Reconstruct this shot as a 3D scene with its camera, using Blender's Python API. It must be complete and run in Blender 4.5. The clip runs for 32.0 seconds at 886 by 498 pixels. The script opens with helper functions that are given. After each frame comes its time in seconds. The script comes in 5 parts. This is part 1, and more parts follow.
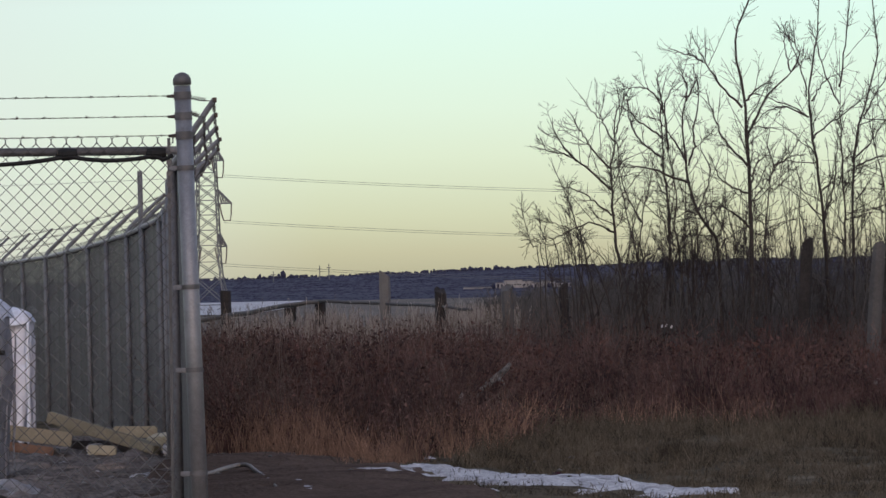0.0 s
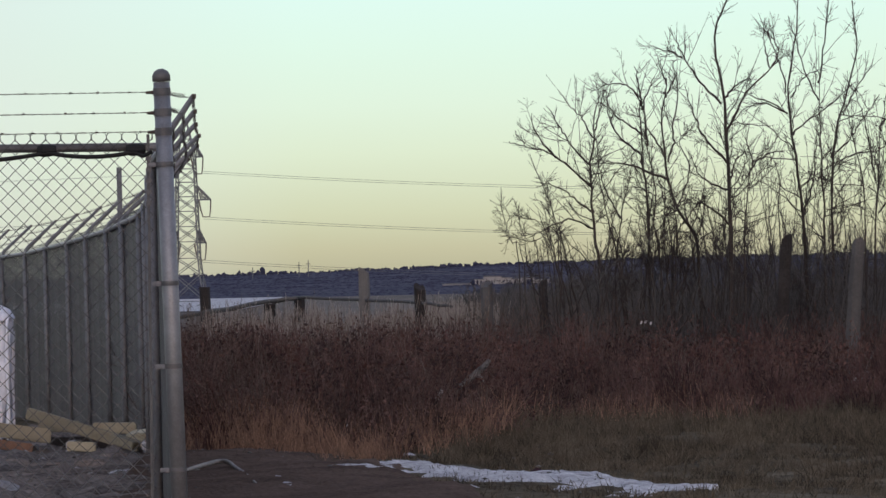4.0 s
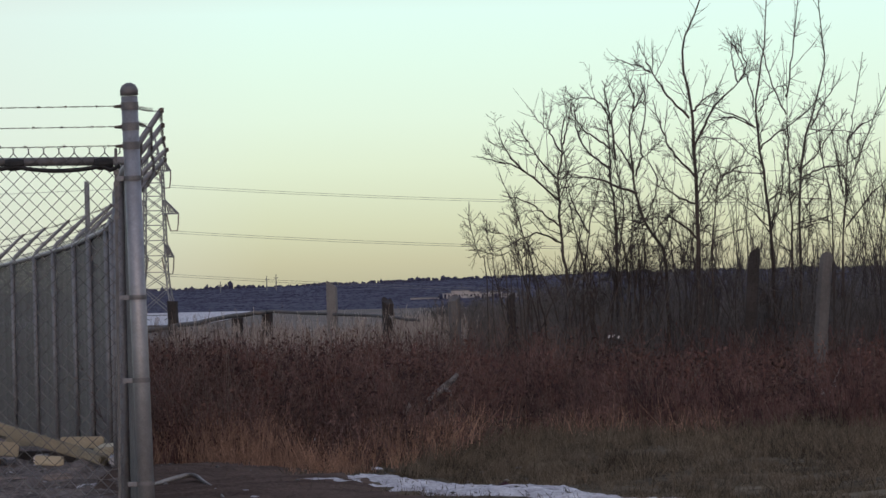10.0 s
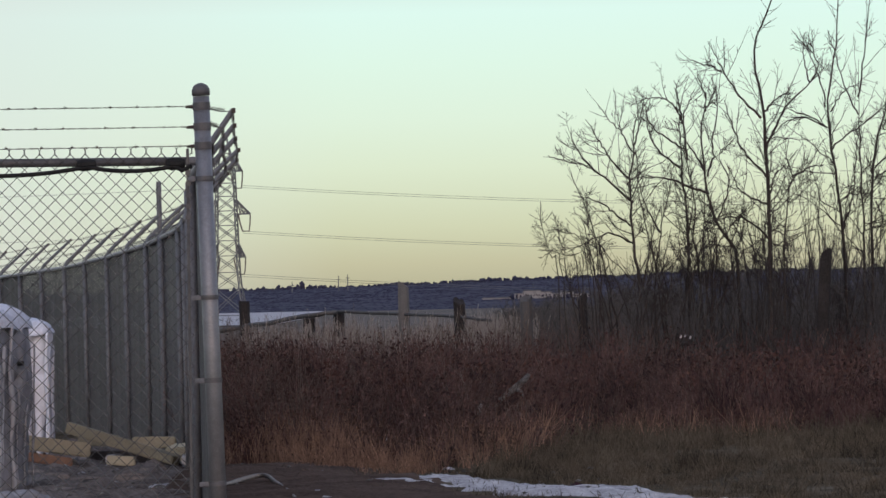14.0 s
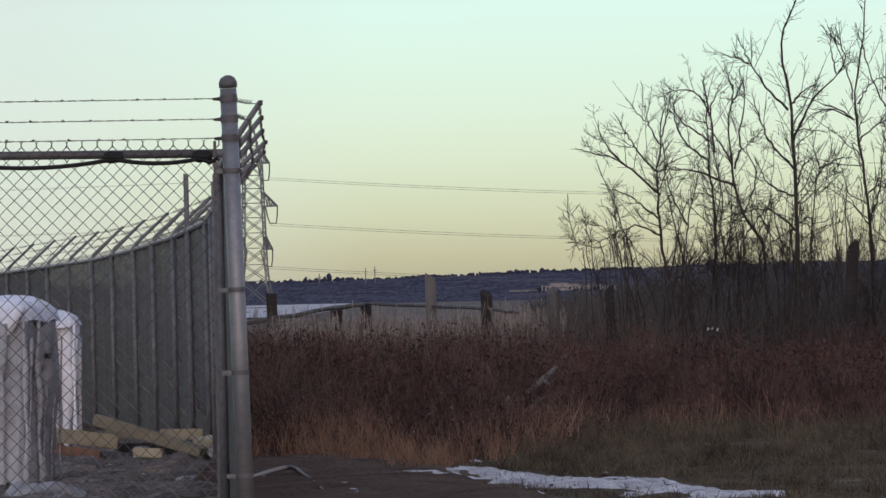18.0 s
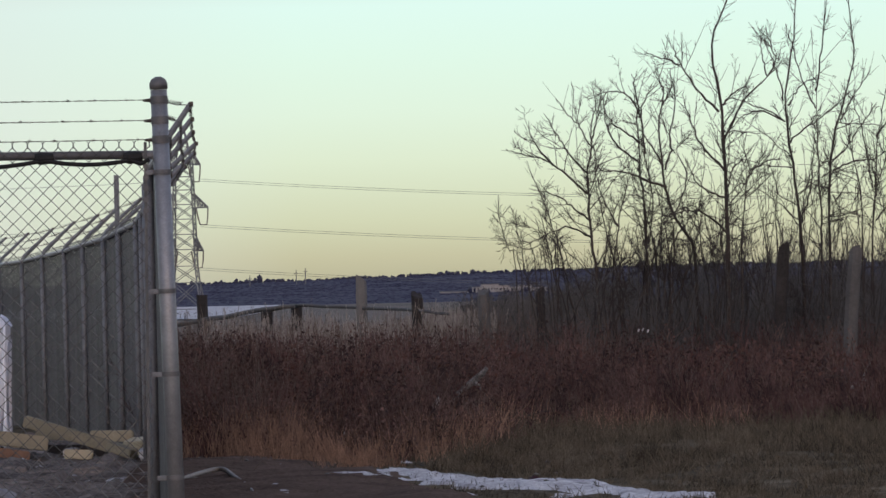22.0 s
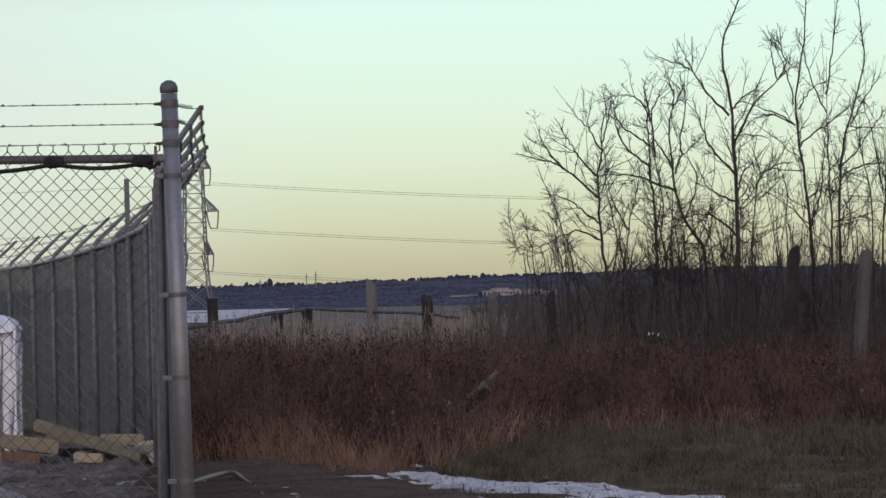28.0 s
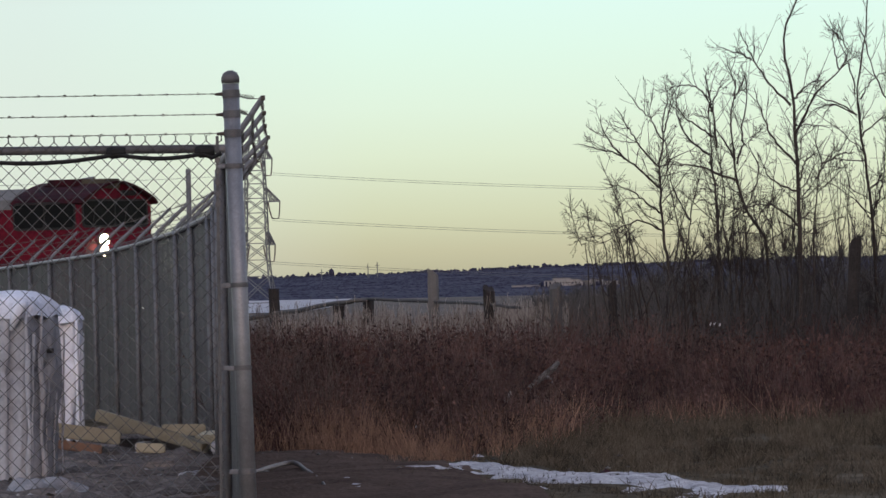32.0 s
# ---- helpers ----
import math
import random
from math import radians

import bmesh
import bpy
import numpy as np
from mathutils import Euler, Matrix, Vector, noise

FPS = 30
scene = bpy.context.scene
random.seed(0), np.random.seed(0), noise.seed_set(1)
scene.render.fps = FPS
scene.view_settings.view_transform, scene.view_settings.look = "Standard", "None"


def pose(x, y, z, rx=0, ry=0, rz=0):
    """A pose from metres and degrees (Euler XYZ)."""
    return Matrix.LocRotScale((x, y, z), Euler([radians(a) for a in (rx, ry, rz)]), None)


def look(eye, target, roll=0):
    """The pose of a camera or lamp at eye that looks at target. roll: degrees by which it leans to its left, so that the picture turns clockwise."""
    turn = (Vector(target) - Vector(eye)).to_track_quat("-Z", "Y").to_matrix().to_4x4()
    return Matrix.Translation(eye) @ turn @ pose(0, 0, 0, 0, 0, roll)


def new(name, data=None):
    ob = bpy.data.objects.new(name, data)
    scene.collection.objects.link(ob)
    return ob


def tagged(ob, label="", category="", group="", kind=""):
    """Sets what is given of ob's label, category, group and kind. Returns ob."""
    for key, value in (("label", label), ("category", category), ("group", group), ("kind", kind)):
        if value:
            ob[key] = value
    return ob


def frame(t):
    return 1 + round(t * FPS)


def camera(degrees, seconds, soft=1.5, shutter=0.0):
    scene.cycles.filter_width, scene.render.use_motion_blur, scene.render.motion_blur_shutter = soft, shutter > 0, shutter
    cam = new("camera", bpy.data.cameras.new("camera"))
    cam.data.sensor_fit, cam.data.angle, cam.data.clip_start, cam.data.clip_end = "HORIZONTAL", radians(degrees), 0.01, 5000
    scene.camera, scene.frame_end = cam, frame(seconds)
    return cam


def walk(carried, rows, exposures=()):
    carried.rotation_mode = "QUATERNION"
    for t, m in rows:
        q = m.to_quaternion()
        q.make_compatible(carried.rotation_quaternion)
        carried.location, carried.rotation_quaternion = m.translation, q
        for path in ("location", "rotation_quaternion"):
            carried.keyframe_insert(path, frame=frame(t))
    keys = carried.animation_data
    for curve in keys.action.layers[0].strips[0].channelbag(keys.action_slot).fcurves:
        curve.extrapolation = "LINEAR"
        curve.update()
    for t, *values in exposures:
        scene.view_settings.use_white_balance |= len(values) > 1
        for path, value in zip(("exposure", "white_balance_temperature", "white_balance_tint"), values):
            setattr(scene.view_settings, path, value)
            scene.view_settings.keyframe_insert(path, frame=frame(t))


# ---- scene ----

# camera: stands still, turned by hand
EYE, LEAN = 1.35, 1.3
cam = camera(8.5, 32.0, soft=1.5, shutter=0.5)
ROWS = [
    (0, 0, 0.2553), (0.5, 0.103, 0.2408), (1, 0.3037, 0.2413), (1.5, 0.5946, 0.2519), (2, 0.807, 0.2402),
    (2.5, 0.8943, 0.2395), (3, 0.444, 0.2376), (3.5, -0.124, 0.2163), (5.5, -0.2729, 0.245), (6, -0.3496, 0.2669),
    (6.5, -0.4371, 0.2703), (7, -0.5905, 0.2502), (7.5, -0.6572, 0.2572), (8, -0.6742, 0.2733), (8.5, -0.6552, 0.2987),
    (9, -0.6254, 0.3244), (9.5, -0.5592, 0.3383), (10, -0.508, 0.3437), (10.5, -0.4267, 0.3619), (11, -0.3353, 0.367),
    (11.5, -0.2683, 0.3491), (12, -0.185, 0.3424), (12.5, -0.0964, 0.3445), (13, -0.0023, 0.3552), (13.5, 0.0889, 0.3654),
    (14, 0.1807, 0.3607), (14.5, 0.2556, 0.3525), (15, 0.2969, 0.3647), (15.5, 0.3316, 0.3627), (17.5, 0.4477, 0.3237),
    (18, 0.4415, 0.2916), (18.5, 0.4041, 0.2867), (19, 0.3167, 0.2861), (19.5, 0.2029, 0.2932), (20, 0.1142, 0.2925),
    (20.5, 0.0492, 0.291), (21, -0.0077, 0.2856), (21.5, -0.1159, 0.2929), (22, -0.2254, 0.2904), (22.5, -0.3836, 0.2965),
    (23, -0.4753, 0.3042), (23.5, -0.4644, 0.3113), (24, -0.4339, 0.312), (24.5, -0.3991, 0.3059), (25, -0.3588, 0.3054),
    (25.5, -0.3339, 0.3061), (27.5, -0.1517, 0.3433), (28, -0.1265, 0.3273), (28.5, -0.0764, 0.3202), (29, -0.0182, 0.3216),
    (29.5, 0.0571, 0.3024), (30, 0.1601, 0.288), (30.5, 0.2575, 0.2694), (31, 0.3546, 0.2633), (31.5, 0.4103, 0.2564),
    (32, 0.4646, 0.2463),
]
STOPS = ((0, 0.0), (3, -0.02), (6, 0.03), (8, 0.05), (10, 0.03), (12, -0.01), (14, -0.04), (15, -0.05), (19, -0.05), (21, -0.03), (24, 0.0), (25, 0.0), (28, -0.02), (32, -0.01))
walk(cam, [(t, pose(0, 0, EYE, 90 + pitch, LEAN, yaw)) for t, yaw, pitch in ROWS], STOPS)

# ---- light ----
SUN_UP, SUN_ROUND = radians(9), radians(178)
world = bpy.data.worlds.new("dusk_sky")
scene.world = world
world.use_nodes = True
wn, wl = world.node_tree.nodes, world.node_tree.links
wn.clear()
w_out = wn.new("ShaderNodeOutputWorld")
w_bg = wn.new("ShaderNodeBackground")
w_sky = wn.new("ShaderNodeTexSky")
w_sky.sky_type, w_sky.sun_disc = "NISHITA", False
w_sky.sun_elevation, w_sky.sun_rotation = SUN_UP, SUN_ROUND
w_sky.air_density, w_sky.dust_density, w_sky.ozone_density = 1.0, 1.0, 1.5
w_co = wn.new("ShaderNodeTexCoord")
w_sep = wn.new("ShaderNodeSeparateXYZ")
w_band = wn.new("ShaderNodeValToRGB")
w_gain = wn.new("ShaderNodeMix")
w_gain.data_type, w_gain.blend_type = "RGBA", "MULTIPLY"
w_gain.inputs[0].default_value = 1.0
w_gain.inputs[7].default_value = (0.54, 0.425, 0.405, 1)
w_map = wn.new("ShaderNodeMapRange")
w_map.inputs[1].default_value, w_map.inputs[2].default_value = 0.08, 0.50
w_mix = wn.new("ShaderNodeMix")
w_mix.data_type = "RGBA"
w_scale = wn.new("ShaderNodeMath")
w_scale.operation, w_scale.inputs[1].default_value = "MULTIPLY", 10.0
wl.new(w_co.outputs["Generated"], w_sep.inputs[0])
wl.new(w_sep.outputs[2], w_scale.inputs[0])
wl.new(w_scale.outputs[0], w_band.inputs[0])
wl.new(w_sep.outputs[2], w_map.inputs[0])
wl.new(w_sky.outputs[0], w_gain.inputs[6])
wl.new(w_map.outputs[0], w_mix.inputs[0])
w_side = wn.new("ShaderNodeMapRange")
w_side.inputs[1].default_value, w_side.inputs[2].default_value = -0.02, -0.075
w_side.inputs[3].default_value, w_side.inputs[4].default_value = 0.0, 0.6
w_pale = wn.new("ShaderNodeMix")
w_pale.data_type = "RGBA"
w_pale.inputs[7].default_value = (0.735, 0.80, 0.76, 1)
wl.new(w_sep.outputs[0], w_side.inputs[0])
wl.new(w_side.outputs[0], w_pale.inputs[0])
wl.new(w_band.outputs[0], w_pale.inputs[6])
wl.new(w_pale.outputs[2], w_mix.inputs[6])
wl.new(w_gain.outputs[2], w_mix.inputs[7])
wl.new(w_mix.outputs[2], w_bg.inputs[0])
wl.new(w_bg.outputs[0], w_out.inputs[0])
w_bg.inputs[1].default_value = 1.0
ramp = w_band.color_ramp
ramp.elements[0].position, ramp.elements[0].color = 0.0, (0.50, 0.475, 0.32, 1)
ramp.elements[1].position, ramp.elements[1].color = 0.46, (0.755, 0.985, 0.895, 1)
for p, c in ((0.04, (0.575, 0.555, 0.37)), (0.10, (0.66, 0.69, 0.475)), (0.20, (0.745, 0.845, 0.64)), (0.28, (0.765, 0.915, 0.745)), (0.38, (0.76, 0.965, 0.83)),
             (0.62, (0.62, 0.65, 0.64)), (0.95, (0.49, 0.45, 0.50))):
    e = ramp.elements.new(p)
    e.color = (*c, 1)
sun = new("sun", bpy.data.lights.new("sun", "SUN"))
sun.data.energy, sun.data.angle, sun.data.color = 0.25, radians(50), (1.0, 0.96, 0.93)
sun.matrix_basis = look((0, 0, 0), (math.sin(SUN_ROUND) * -1.0, -math.cos(SUN_ROUND), -math.tan(radians(22))))


# ---- materials ----
def material(name, dark, light, scale=3.0, rough=0.8, metal=0.0, bump=0.0, island=0.0, own=0.0, fine=9.0, depth=0.004, shine=0.08, span=0.22):
    """Two scales of noise between two colours; island and own add variation by piece."""
    m = bpy.data.materials.new(name)
    m.use_nodes = True
    n, l = m.node_tree.nodes, m.node_tree.links
    b = n["Principled BSDF"]
    co = n.new("ShaderNodeTexCoord")
    big, small = n.new("ShaderNodeTexNoise"), n.new("ShaderNodeTexNoise")
    big.inputs["Scale"].default_value, small.inputs["Scale"].default_value = scale, scale * fine
    big.inputs["Detail"].default_value, small.inputs["Detail"].default_value = 3, 4
    l.new(co.outputs["Object"], big.inputs["Vector"])
    l.new(co.outputs["Object"], small.inputs["Vector"])
    add = n.new("ShaderNodeMix")
    add.inputs[0].default_value = 0.45
    l.new(big.outputs[0], add.inputs[2])
    l.new(small.outputs[0], add.inputs[3])
    value = add.outputs[0]
    for weight, kind in ((island, "ShaderNodeNewGeometry"), (own, "ShaderNodeObjectInfo")):
        if weight:
            src = n.new(kind)
            mix = n.new("ShaderNodeMix")
            mix.inputs[0].default_value = weight
            l.new(value, mix.inputs[2])
            l.new(src.outputs["Random Per Island" if kind == "ShaderNodeNewGeometry" else "Random"], mix.inputs[3])
            value = mix.outputs[0]
    cr = n.new("ShaderNodeValToRGB")
    cr.color_ramp.elements[0].position, cr.color_ramp.elements[0].color = 0.5 - span, (*dark, 1)
    cr.color_ramp.elements[1].position, cr.color_ramp.elements[1].color = 0.5 + span, (*light, 1)
    l.new(value, cr.inputs[0])
    l.new(cr.outputs[0], b.inputs["Base Color"])
    b.inputs["Roughness"].default_value, b.inputs["Metallic"].default_value = rough, metal
    b.inputs["Specular IOR Level"].default_value = shine
    if bump:
        bp = n.new("ShaderNodeBump")
        bp.inputs["Strength"].default_value, bp.inputs["Distance"].default_value = bump, depth
        l.new(small.outputs[0], bp.inputs["Height"])
        l.new(bp.outputs[0], b.inputs["Normal"])
    return m


def glowing(name, color, strength):
    m = bpy.data.materials.new(name)
    m.use_nodes = True
    b = m.node_tree.nodes["Principled BSDF"]
    b.inputs["Base Color"].default_value = (0.8, 0.8, 0.8, 1)
    b.inputs["Emission Color"].default_value = (*color, 1)
    b.inputs["Emission Strength"].default_value = strength
    return m


GALV = material("galvanized_steel", (0.2, 0.197, 0.197), (0.36, 0.355, 0.355), 14, 0.55, 0.3, 0.15)
GALV_OLD = material("weathered_galvanized_steel", (0.112, 0.113, 0.123), (0.225, 0.226, 0.244), 9, 0.65, 0.25, 0.2)
POST_STEEL = material("dull_zinc_steel", (0.148, 0.148, 0.158), (0.265, 0.265, 0.282), 16, 0.5, 0.5, 0.12, shine=0.4)
BAND = material("dark_stained_steel", (0.085, 0.082, 0.086), (0.165, 0.16, 0.165), 20, 0.6, 0.4, 0.2)
WIRE = material("dull_wire", (0.060, 0.060, 0.063), (0.140, 0.140, 0.145), 30, 0.6, 0.5)
BARB = material("rusty_barbed_wire", (0.05, 0.04, 0.035), (0.13, 0.11, 0.10), 40, 0.7, 0.5)
RUBBER = material("black_cable_rubber", (0.012, 0.012, 0.013), (0.03, 0.03, 0.03), 20, 0.6)
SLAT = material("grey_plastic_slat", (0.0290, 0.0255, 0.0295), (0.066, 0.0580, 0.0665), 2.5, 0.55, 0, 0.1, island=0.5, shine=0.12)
WRAP = material("white_woven_plastic_wrap", (0.225, 0.231, 0.258), (0.51, 0.522, 0.572), 3.5, 0.5, 0, 0.6, fine=6, depth=0.02)
WRAP_CLEAN = material("clean_white_plastic_wrap", (0.62, 0.635, 0.70), (0.82, 0.83, 0.90), 3.5, 0.45, 0, 0.6, fine=6, depth=0.02)
SNOW = material("old_snow", (0.25, 0.235, 0.245), (0.63, 0.612, 0.617), 6, 0.75, 0, 0.7, depth=0.02, shine=0.0, fine=7, span=0.16)
CLEAN_SNOW = material("clean_snow", (0.50, 0.505, 0.56), (0.80, 0.805, 0.87), 5, 0.75, 0, 0.6, depth=0.02, shine=0.0, fine=7, span=0.16)
TIMBER = material("fresh_sawn_timber", (0.21, 0.186, 0.138), (0.53, 0.462, 0.335), 6, 0.7, 0, 0.4, own=0.55)
BRICK = material("reddish_stained_wood", (0.17, 0.095, 0.065), (0.30, 0.18, 0.13), 12, 0.85, 0, 0.3)
OLD_WOOD = material("weathered_grey_wood", (0.066, 0.062, 0.061), (0.165, 0.156, 0.152), 5, 0.9, 0, 0.7, own=0.45, depth=0.01)
DARK_WOOD = material("dark_rotten_wood", (0.020, 0.0175, 0.0170), (0.056, 0.049, 0.047), 6, 0.95, 0, 0.7, depth=0.01)
GRAVEL = material("grey_yard_gravel", (0.080, 0.066, 0.059), (0.29, 0.242, 0.216), 1.6, 0.95, 0, 0.8, fine=16, depth=0.025, shine=0.0, span=0.15)
EARTH = material("trampled_earth", (0.055, 0.040, 0.0325), (0.155, 0.112, 0.092), 1.8, 0.95, 0, 0.8, fine=14, depth=0.03, shine=0.0)
STONE = material("grey_rubble", (0.08, 0.075, 0.07), (0.22, 0.21, 0.20), 9, 0.9, 0, 0.4, island=0.6, shine=0.0)
TURF = material("dead_winter_turf", (0.050, 0.041, 0.030), (0.150, 0.125, 0.091), 0.9, 0.95, 0, 0.8, fine=16, depth=0.03, shine=0.0, span=0.13)
BLADE = material("dry_grass_blade", (0.045, 0.037, 0.027), (0.172, 0.143, 0.105), 1.5, 0.85, island=0.10, shine=0.0, span=0.095, fine=4)
TAN_GRASS = material("tall_orange_grass", (0.14, 0.086, 0.061), (0.41, 0.252, 0.175), 2.2, 0.85, island=0.12, span=0.13, fine=4)
RED_STEM = material("red_brown_stem", (0.032, 0.0188, 0.0174), (0.148, 0.082, 0.073), 2.0, 0.85, island=0.05, span=0.085, fine=3.2)
SEED = material("dark_seed_head", (0.035, 0.02, 0.019), (0.085, 0.046, 0.042), 2, 0.95, island=0.6)
GREY_STEM = material("grey_twig", (0.040, 0.0365, 0.0345), (0.128, 0.116, 0.109), 0.8, 0.9, island=0.15, span=0.14)
BARK = material("dark_bark", (0.026, 0.0215, 0.020), (0.078, 0.064, 0.058), 8, 0.9, 0, 0.5)
PALE_GRASS = material("pale_field_grass", (0.055, 0.045, 0.038), (0.17, 0.140, 0.120), 0.12, 0.95, island=0.1, fine=6, span=0.12)
# distance haze is painted into the woods' colour as this blue-grey
HAZY_WOODS = material("far_bare_woods_hazed", (0.020, 0.021, 0.044), (0.058, 0.056, 0.084), 0.018, 0.95, island=0.06, span=0.12)
PYLON = material("grey_lattice_steel", (0.12, 0.12, 0.124), (0.195, 0.195, 0.20), 0.3, 0.6, 0.3)
WALL = material("pale_far_wall", (0.24, 0.225, 0.225), (0.36, 0.34, 0.335), 0.05, 0.8)
DARK_GLASS = material("dark_window_glass", (0.005, 0.0055, 0.006), (0.012, 0.012, 0.013), 2, 0.2, shine=0.05)
RED_PAINT = material("faded_red_paint", (0.055, 0.003, 0.009), (0.155, 0.008, 0.021), 1.2, 0.6, 0, 0.1, shine=0.1, span=0.14)
RED_GRIME = material("grimy_dark_red_paint", (0.012, 0.004, 0.0055), (0.045, 0.0065, 0.010), 1.5, 0.7, span=0.14)
BROWN_PAINT = material("dull_brown_paint", (0.045, 0.038, 0.028), (0.10, 0.086, 0.064), 2, 0.7)
BLACK_PAINT = material("sooty_black_paint", (0.012, 0.012, 0.013), (0.045, 0.043, 0.042), 2, 0.6)
ROOF_GREY = material("grimy_grey_roof", (0.10, 0.10, 0.105), (0.20, 0.20, 0.205), 1.5, 0.7)
STEEL = material("worn_steel", (0.10, 0.095, 0.09), (0.24, 0.23, 0.22), 4, 0.5, 0.7)
GLOW = glowing("lit_headlamp", (1.0, 0.82, 0.55), 60)
DITCH_GLOW = glowing("lit_ditch_lamp", (1.0, 0.85, 0.6), 40)
PORCELAIN = material("brown_insulator", (0.10, 0.08, 0.07), (0.2, 0.17, 0.15), 1, 0.4)


# ---- mesh tools ----
class Shape:
    """Gathers vertices and faces of one mesh."""

    def __init__(self):
        self.v, self.f = [], []

    def add(self, verts, faces):
        k = len(self.v)
        self.v += [tuple(p) for p in verts]
        self.f += [[k + i for i in face] for face in faces]
        return self

    def box(self, x0, x1, y0, y1, z0, z1, m=None, bevel=0.0):
        bm = bmesh.new()
        bmesh.ops.create_cube(bm, size=1)
        bmesh.ops.transform(bm, matrix=Matrix.Translation(((x0 + x1) / 2, (y0 + y1) / 2, (z0 + z1) / 2)) @ Matrix.Diagonal((x1 - x0, y1 - y0, z1 - z0, 1)), verts=bm.verts)
        if bevel:
            bmesh.ops.bevel(bm, geom=bm.edges[:], offset=bevel, segments=2, affect="EDGES")
        if m:
            bmesh.ops.transform(bm, matrix=m, verts=bm.verts)
        bm.verts.index_update()
        self.add([v.co for v in bm.verts], [[v.index for v in f.verts] for f in bm.faces])
        bm.free()
        return self

    def tube(self, points, radii, sides=8, caps=True):
        pts = [Vector(p) for p in points]
        radii = [radii] * len(pts) if isinstance(radii, (int, float)) else radii
        verts, faces = [], []
        side = None
        for i, p in enumerate(pts):
            t = (pts[min(i + 1, len(pts) - 1)] - pts[max(i - 1, 0)]).normalized()
            if side is None:
                side = t.orthogonal().normalized()
            side = (side - t * side.dot(t)).normalized()
            up = t.cross(side)
            for k in range(sides):
                a = math.tau * k / sides
                verts.append(p + (side * math.cos(a) + up * math.sin(a)) * radii[i])
        for i in range(len(pts) - 1):
            for k in range(sides):
                j = (k + 1) % sides
                faces.append([i * sides + k, i * sides + j, (i + 1) * sides + j, (i + 1) * sides + k])
        if caps:
            faces.append(list(range(sides))[::-1])
            faces.append([(len(pts) - 1) * sides + k for k in range(sides)])
        return self.add(verts, faces)

    def prism(self, outline, y0, y1):
        """An outline in x and z, drawn out along y."""
        n = len(outline)
        verts = [(x, y, z) for y in (y0, y1) for x, z in outline]
        faces = [[i, (i + 1) % n, n + (i + 1) % n, n + i] for i in range(n)]
        return self.add(verts, faces + [list(range(n))[::-1], list(range(n, 2 * n))])

    def mesh(self, name, mat, smooth=False):
        me = bpy.data.meshes.new(name)
        me.from_pydata(self.v, [], self.f)
        bm = bmesh.new()
        bm.from_mesh(me)
        bmesh.ops.recalc_face_normals(bm, faces=bm.faces)
        bm.to_mesh(me)
        bm.free()
        me.materials.append(mat)
        if smooth:
            me.polygons.foreach_set("use_smooth", [True] * len(me.polygons))
        return me


def part(name, shape, mat, parent=None, label="", smooth=False):
    ob = new(name, shape.mesh(name, mat, smooth))
    ob.parent = parent
    return tagged(ob, label)


def thing(name, place, label, category, group="", kind=""):
    ob = new(name)
    ob.matrix_basis = place
    return tagged(ob, label, category, group, kind)


def single(name, shape, mat, label, category, group="", kind="", place=None, smooth=False):
    ob = part(name, shape, mat, None, "", smooth)
    if place:
        ob.matrix_basis = place
    return tagged(ob, label, category, group, kind)


def array_mesh(name, verts, quads, mat, tris=None):
    """A mesh out of numpy arrays: quads (and triangles) by vertex index."""
    me = bpy.data.meshes.new(name)
    loops = quads.reshape(-1) if tris is None else np.concatenate([quads.reshape(-1), tris.reshape(-1)])
    nq, nt = len(quads), 0 if tris is None else len(tris)
    me.vertices.add(len(verts))
    me.vertices.foreach_set("co", verts.astype(np.float32).reshape(-1))
    me.loops.add(len(loops))
    me.loops.foreach_set("vertex_index", loops.astype(np.int32))
    me.polygons.add(nq + nt)
    me.polygons.foreach_set("loop_start", np.concatenate([np.arange(nq) * 4, nq * 4 + np.arange(nt) * 3]).astype(np.int32))
    me.update(calc_edges=True)
    me.materials.append(mat)
    return me


def strands_mesh(name, sets, mat, sides=3):
    """Thin tapered tubes: each set is points (n, k, 3) and radii (n, k)."""
    vs, qs, base = [], [], 0
    for pts, rad in sets:
        n, k, _ = pts.shape
        tan = np.gradient(pts, axis=1)
        tan /= np.linalg.norm(tan, axis=2, keepdims=True) + 1e-9
        ref = np.zeros_like(tan)
        ref[..., 0], ref[..., 1], ref[..., 2] = 0.31, 0.93, 0.17
        a = np.cross(tan, ref)
        a /= np.linalg.norm(a, axis=2, keepdims=True) + 1e-9
        b = np.cross(tan, a)
        ang = np.arange(sides) * math.tau / sides
        ring = a[:, :, None] * np.cos(ang)[None, None, :, None] + b[:, :, None] * np.sin(ang)[None, None, :, None]
        v = pts[:, :, None] + ring * rad[:, :, None, None]
        vs.append(v.reshape(-1, 3))
        i = np.arange(n)[:, None, None] * k * sides + np.arange(k - 1)[None, :, None] * sides
        s, s2 = np.arange(sides)[None, None, :], (np.arange(sides) + 1)[None, None, :] % sides
        qs.append((np.stack([i + s, i + s2, i + s2 + sides, i + s + sides], -1) + base).reshape(-1, 4))
        base += n * k * sides
    return array_mesh(name, np.concatenate(vs), np.concatenate(qs), mat)


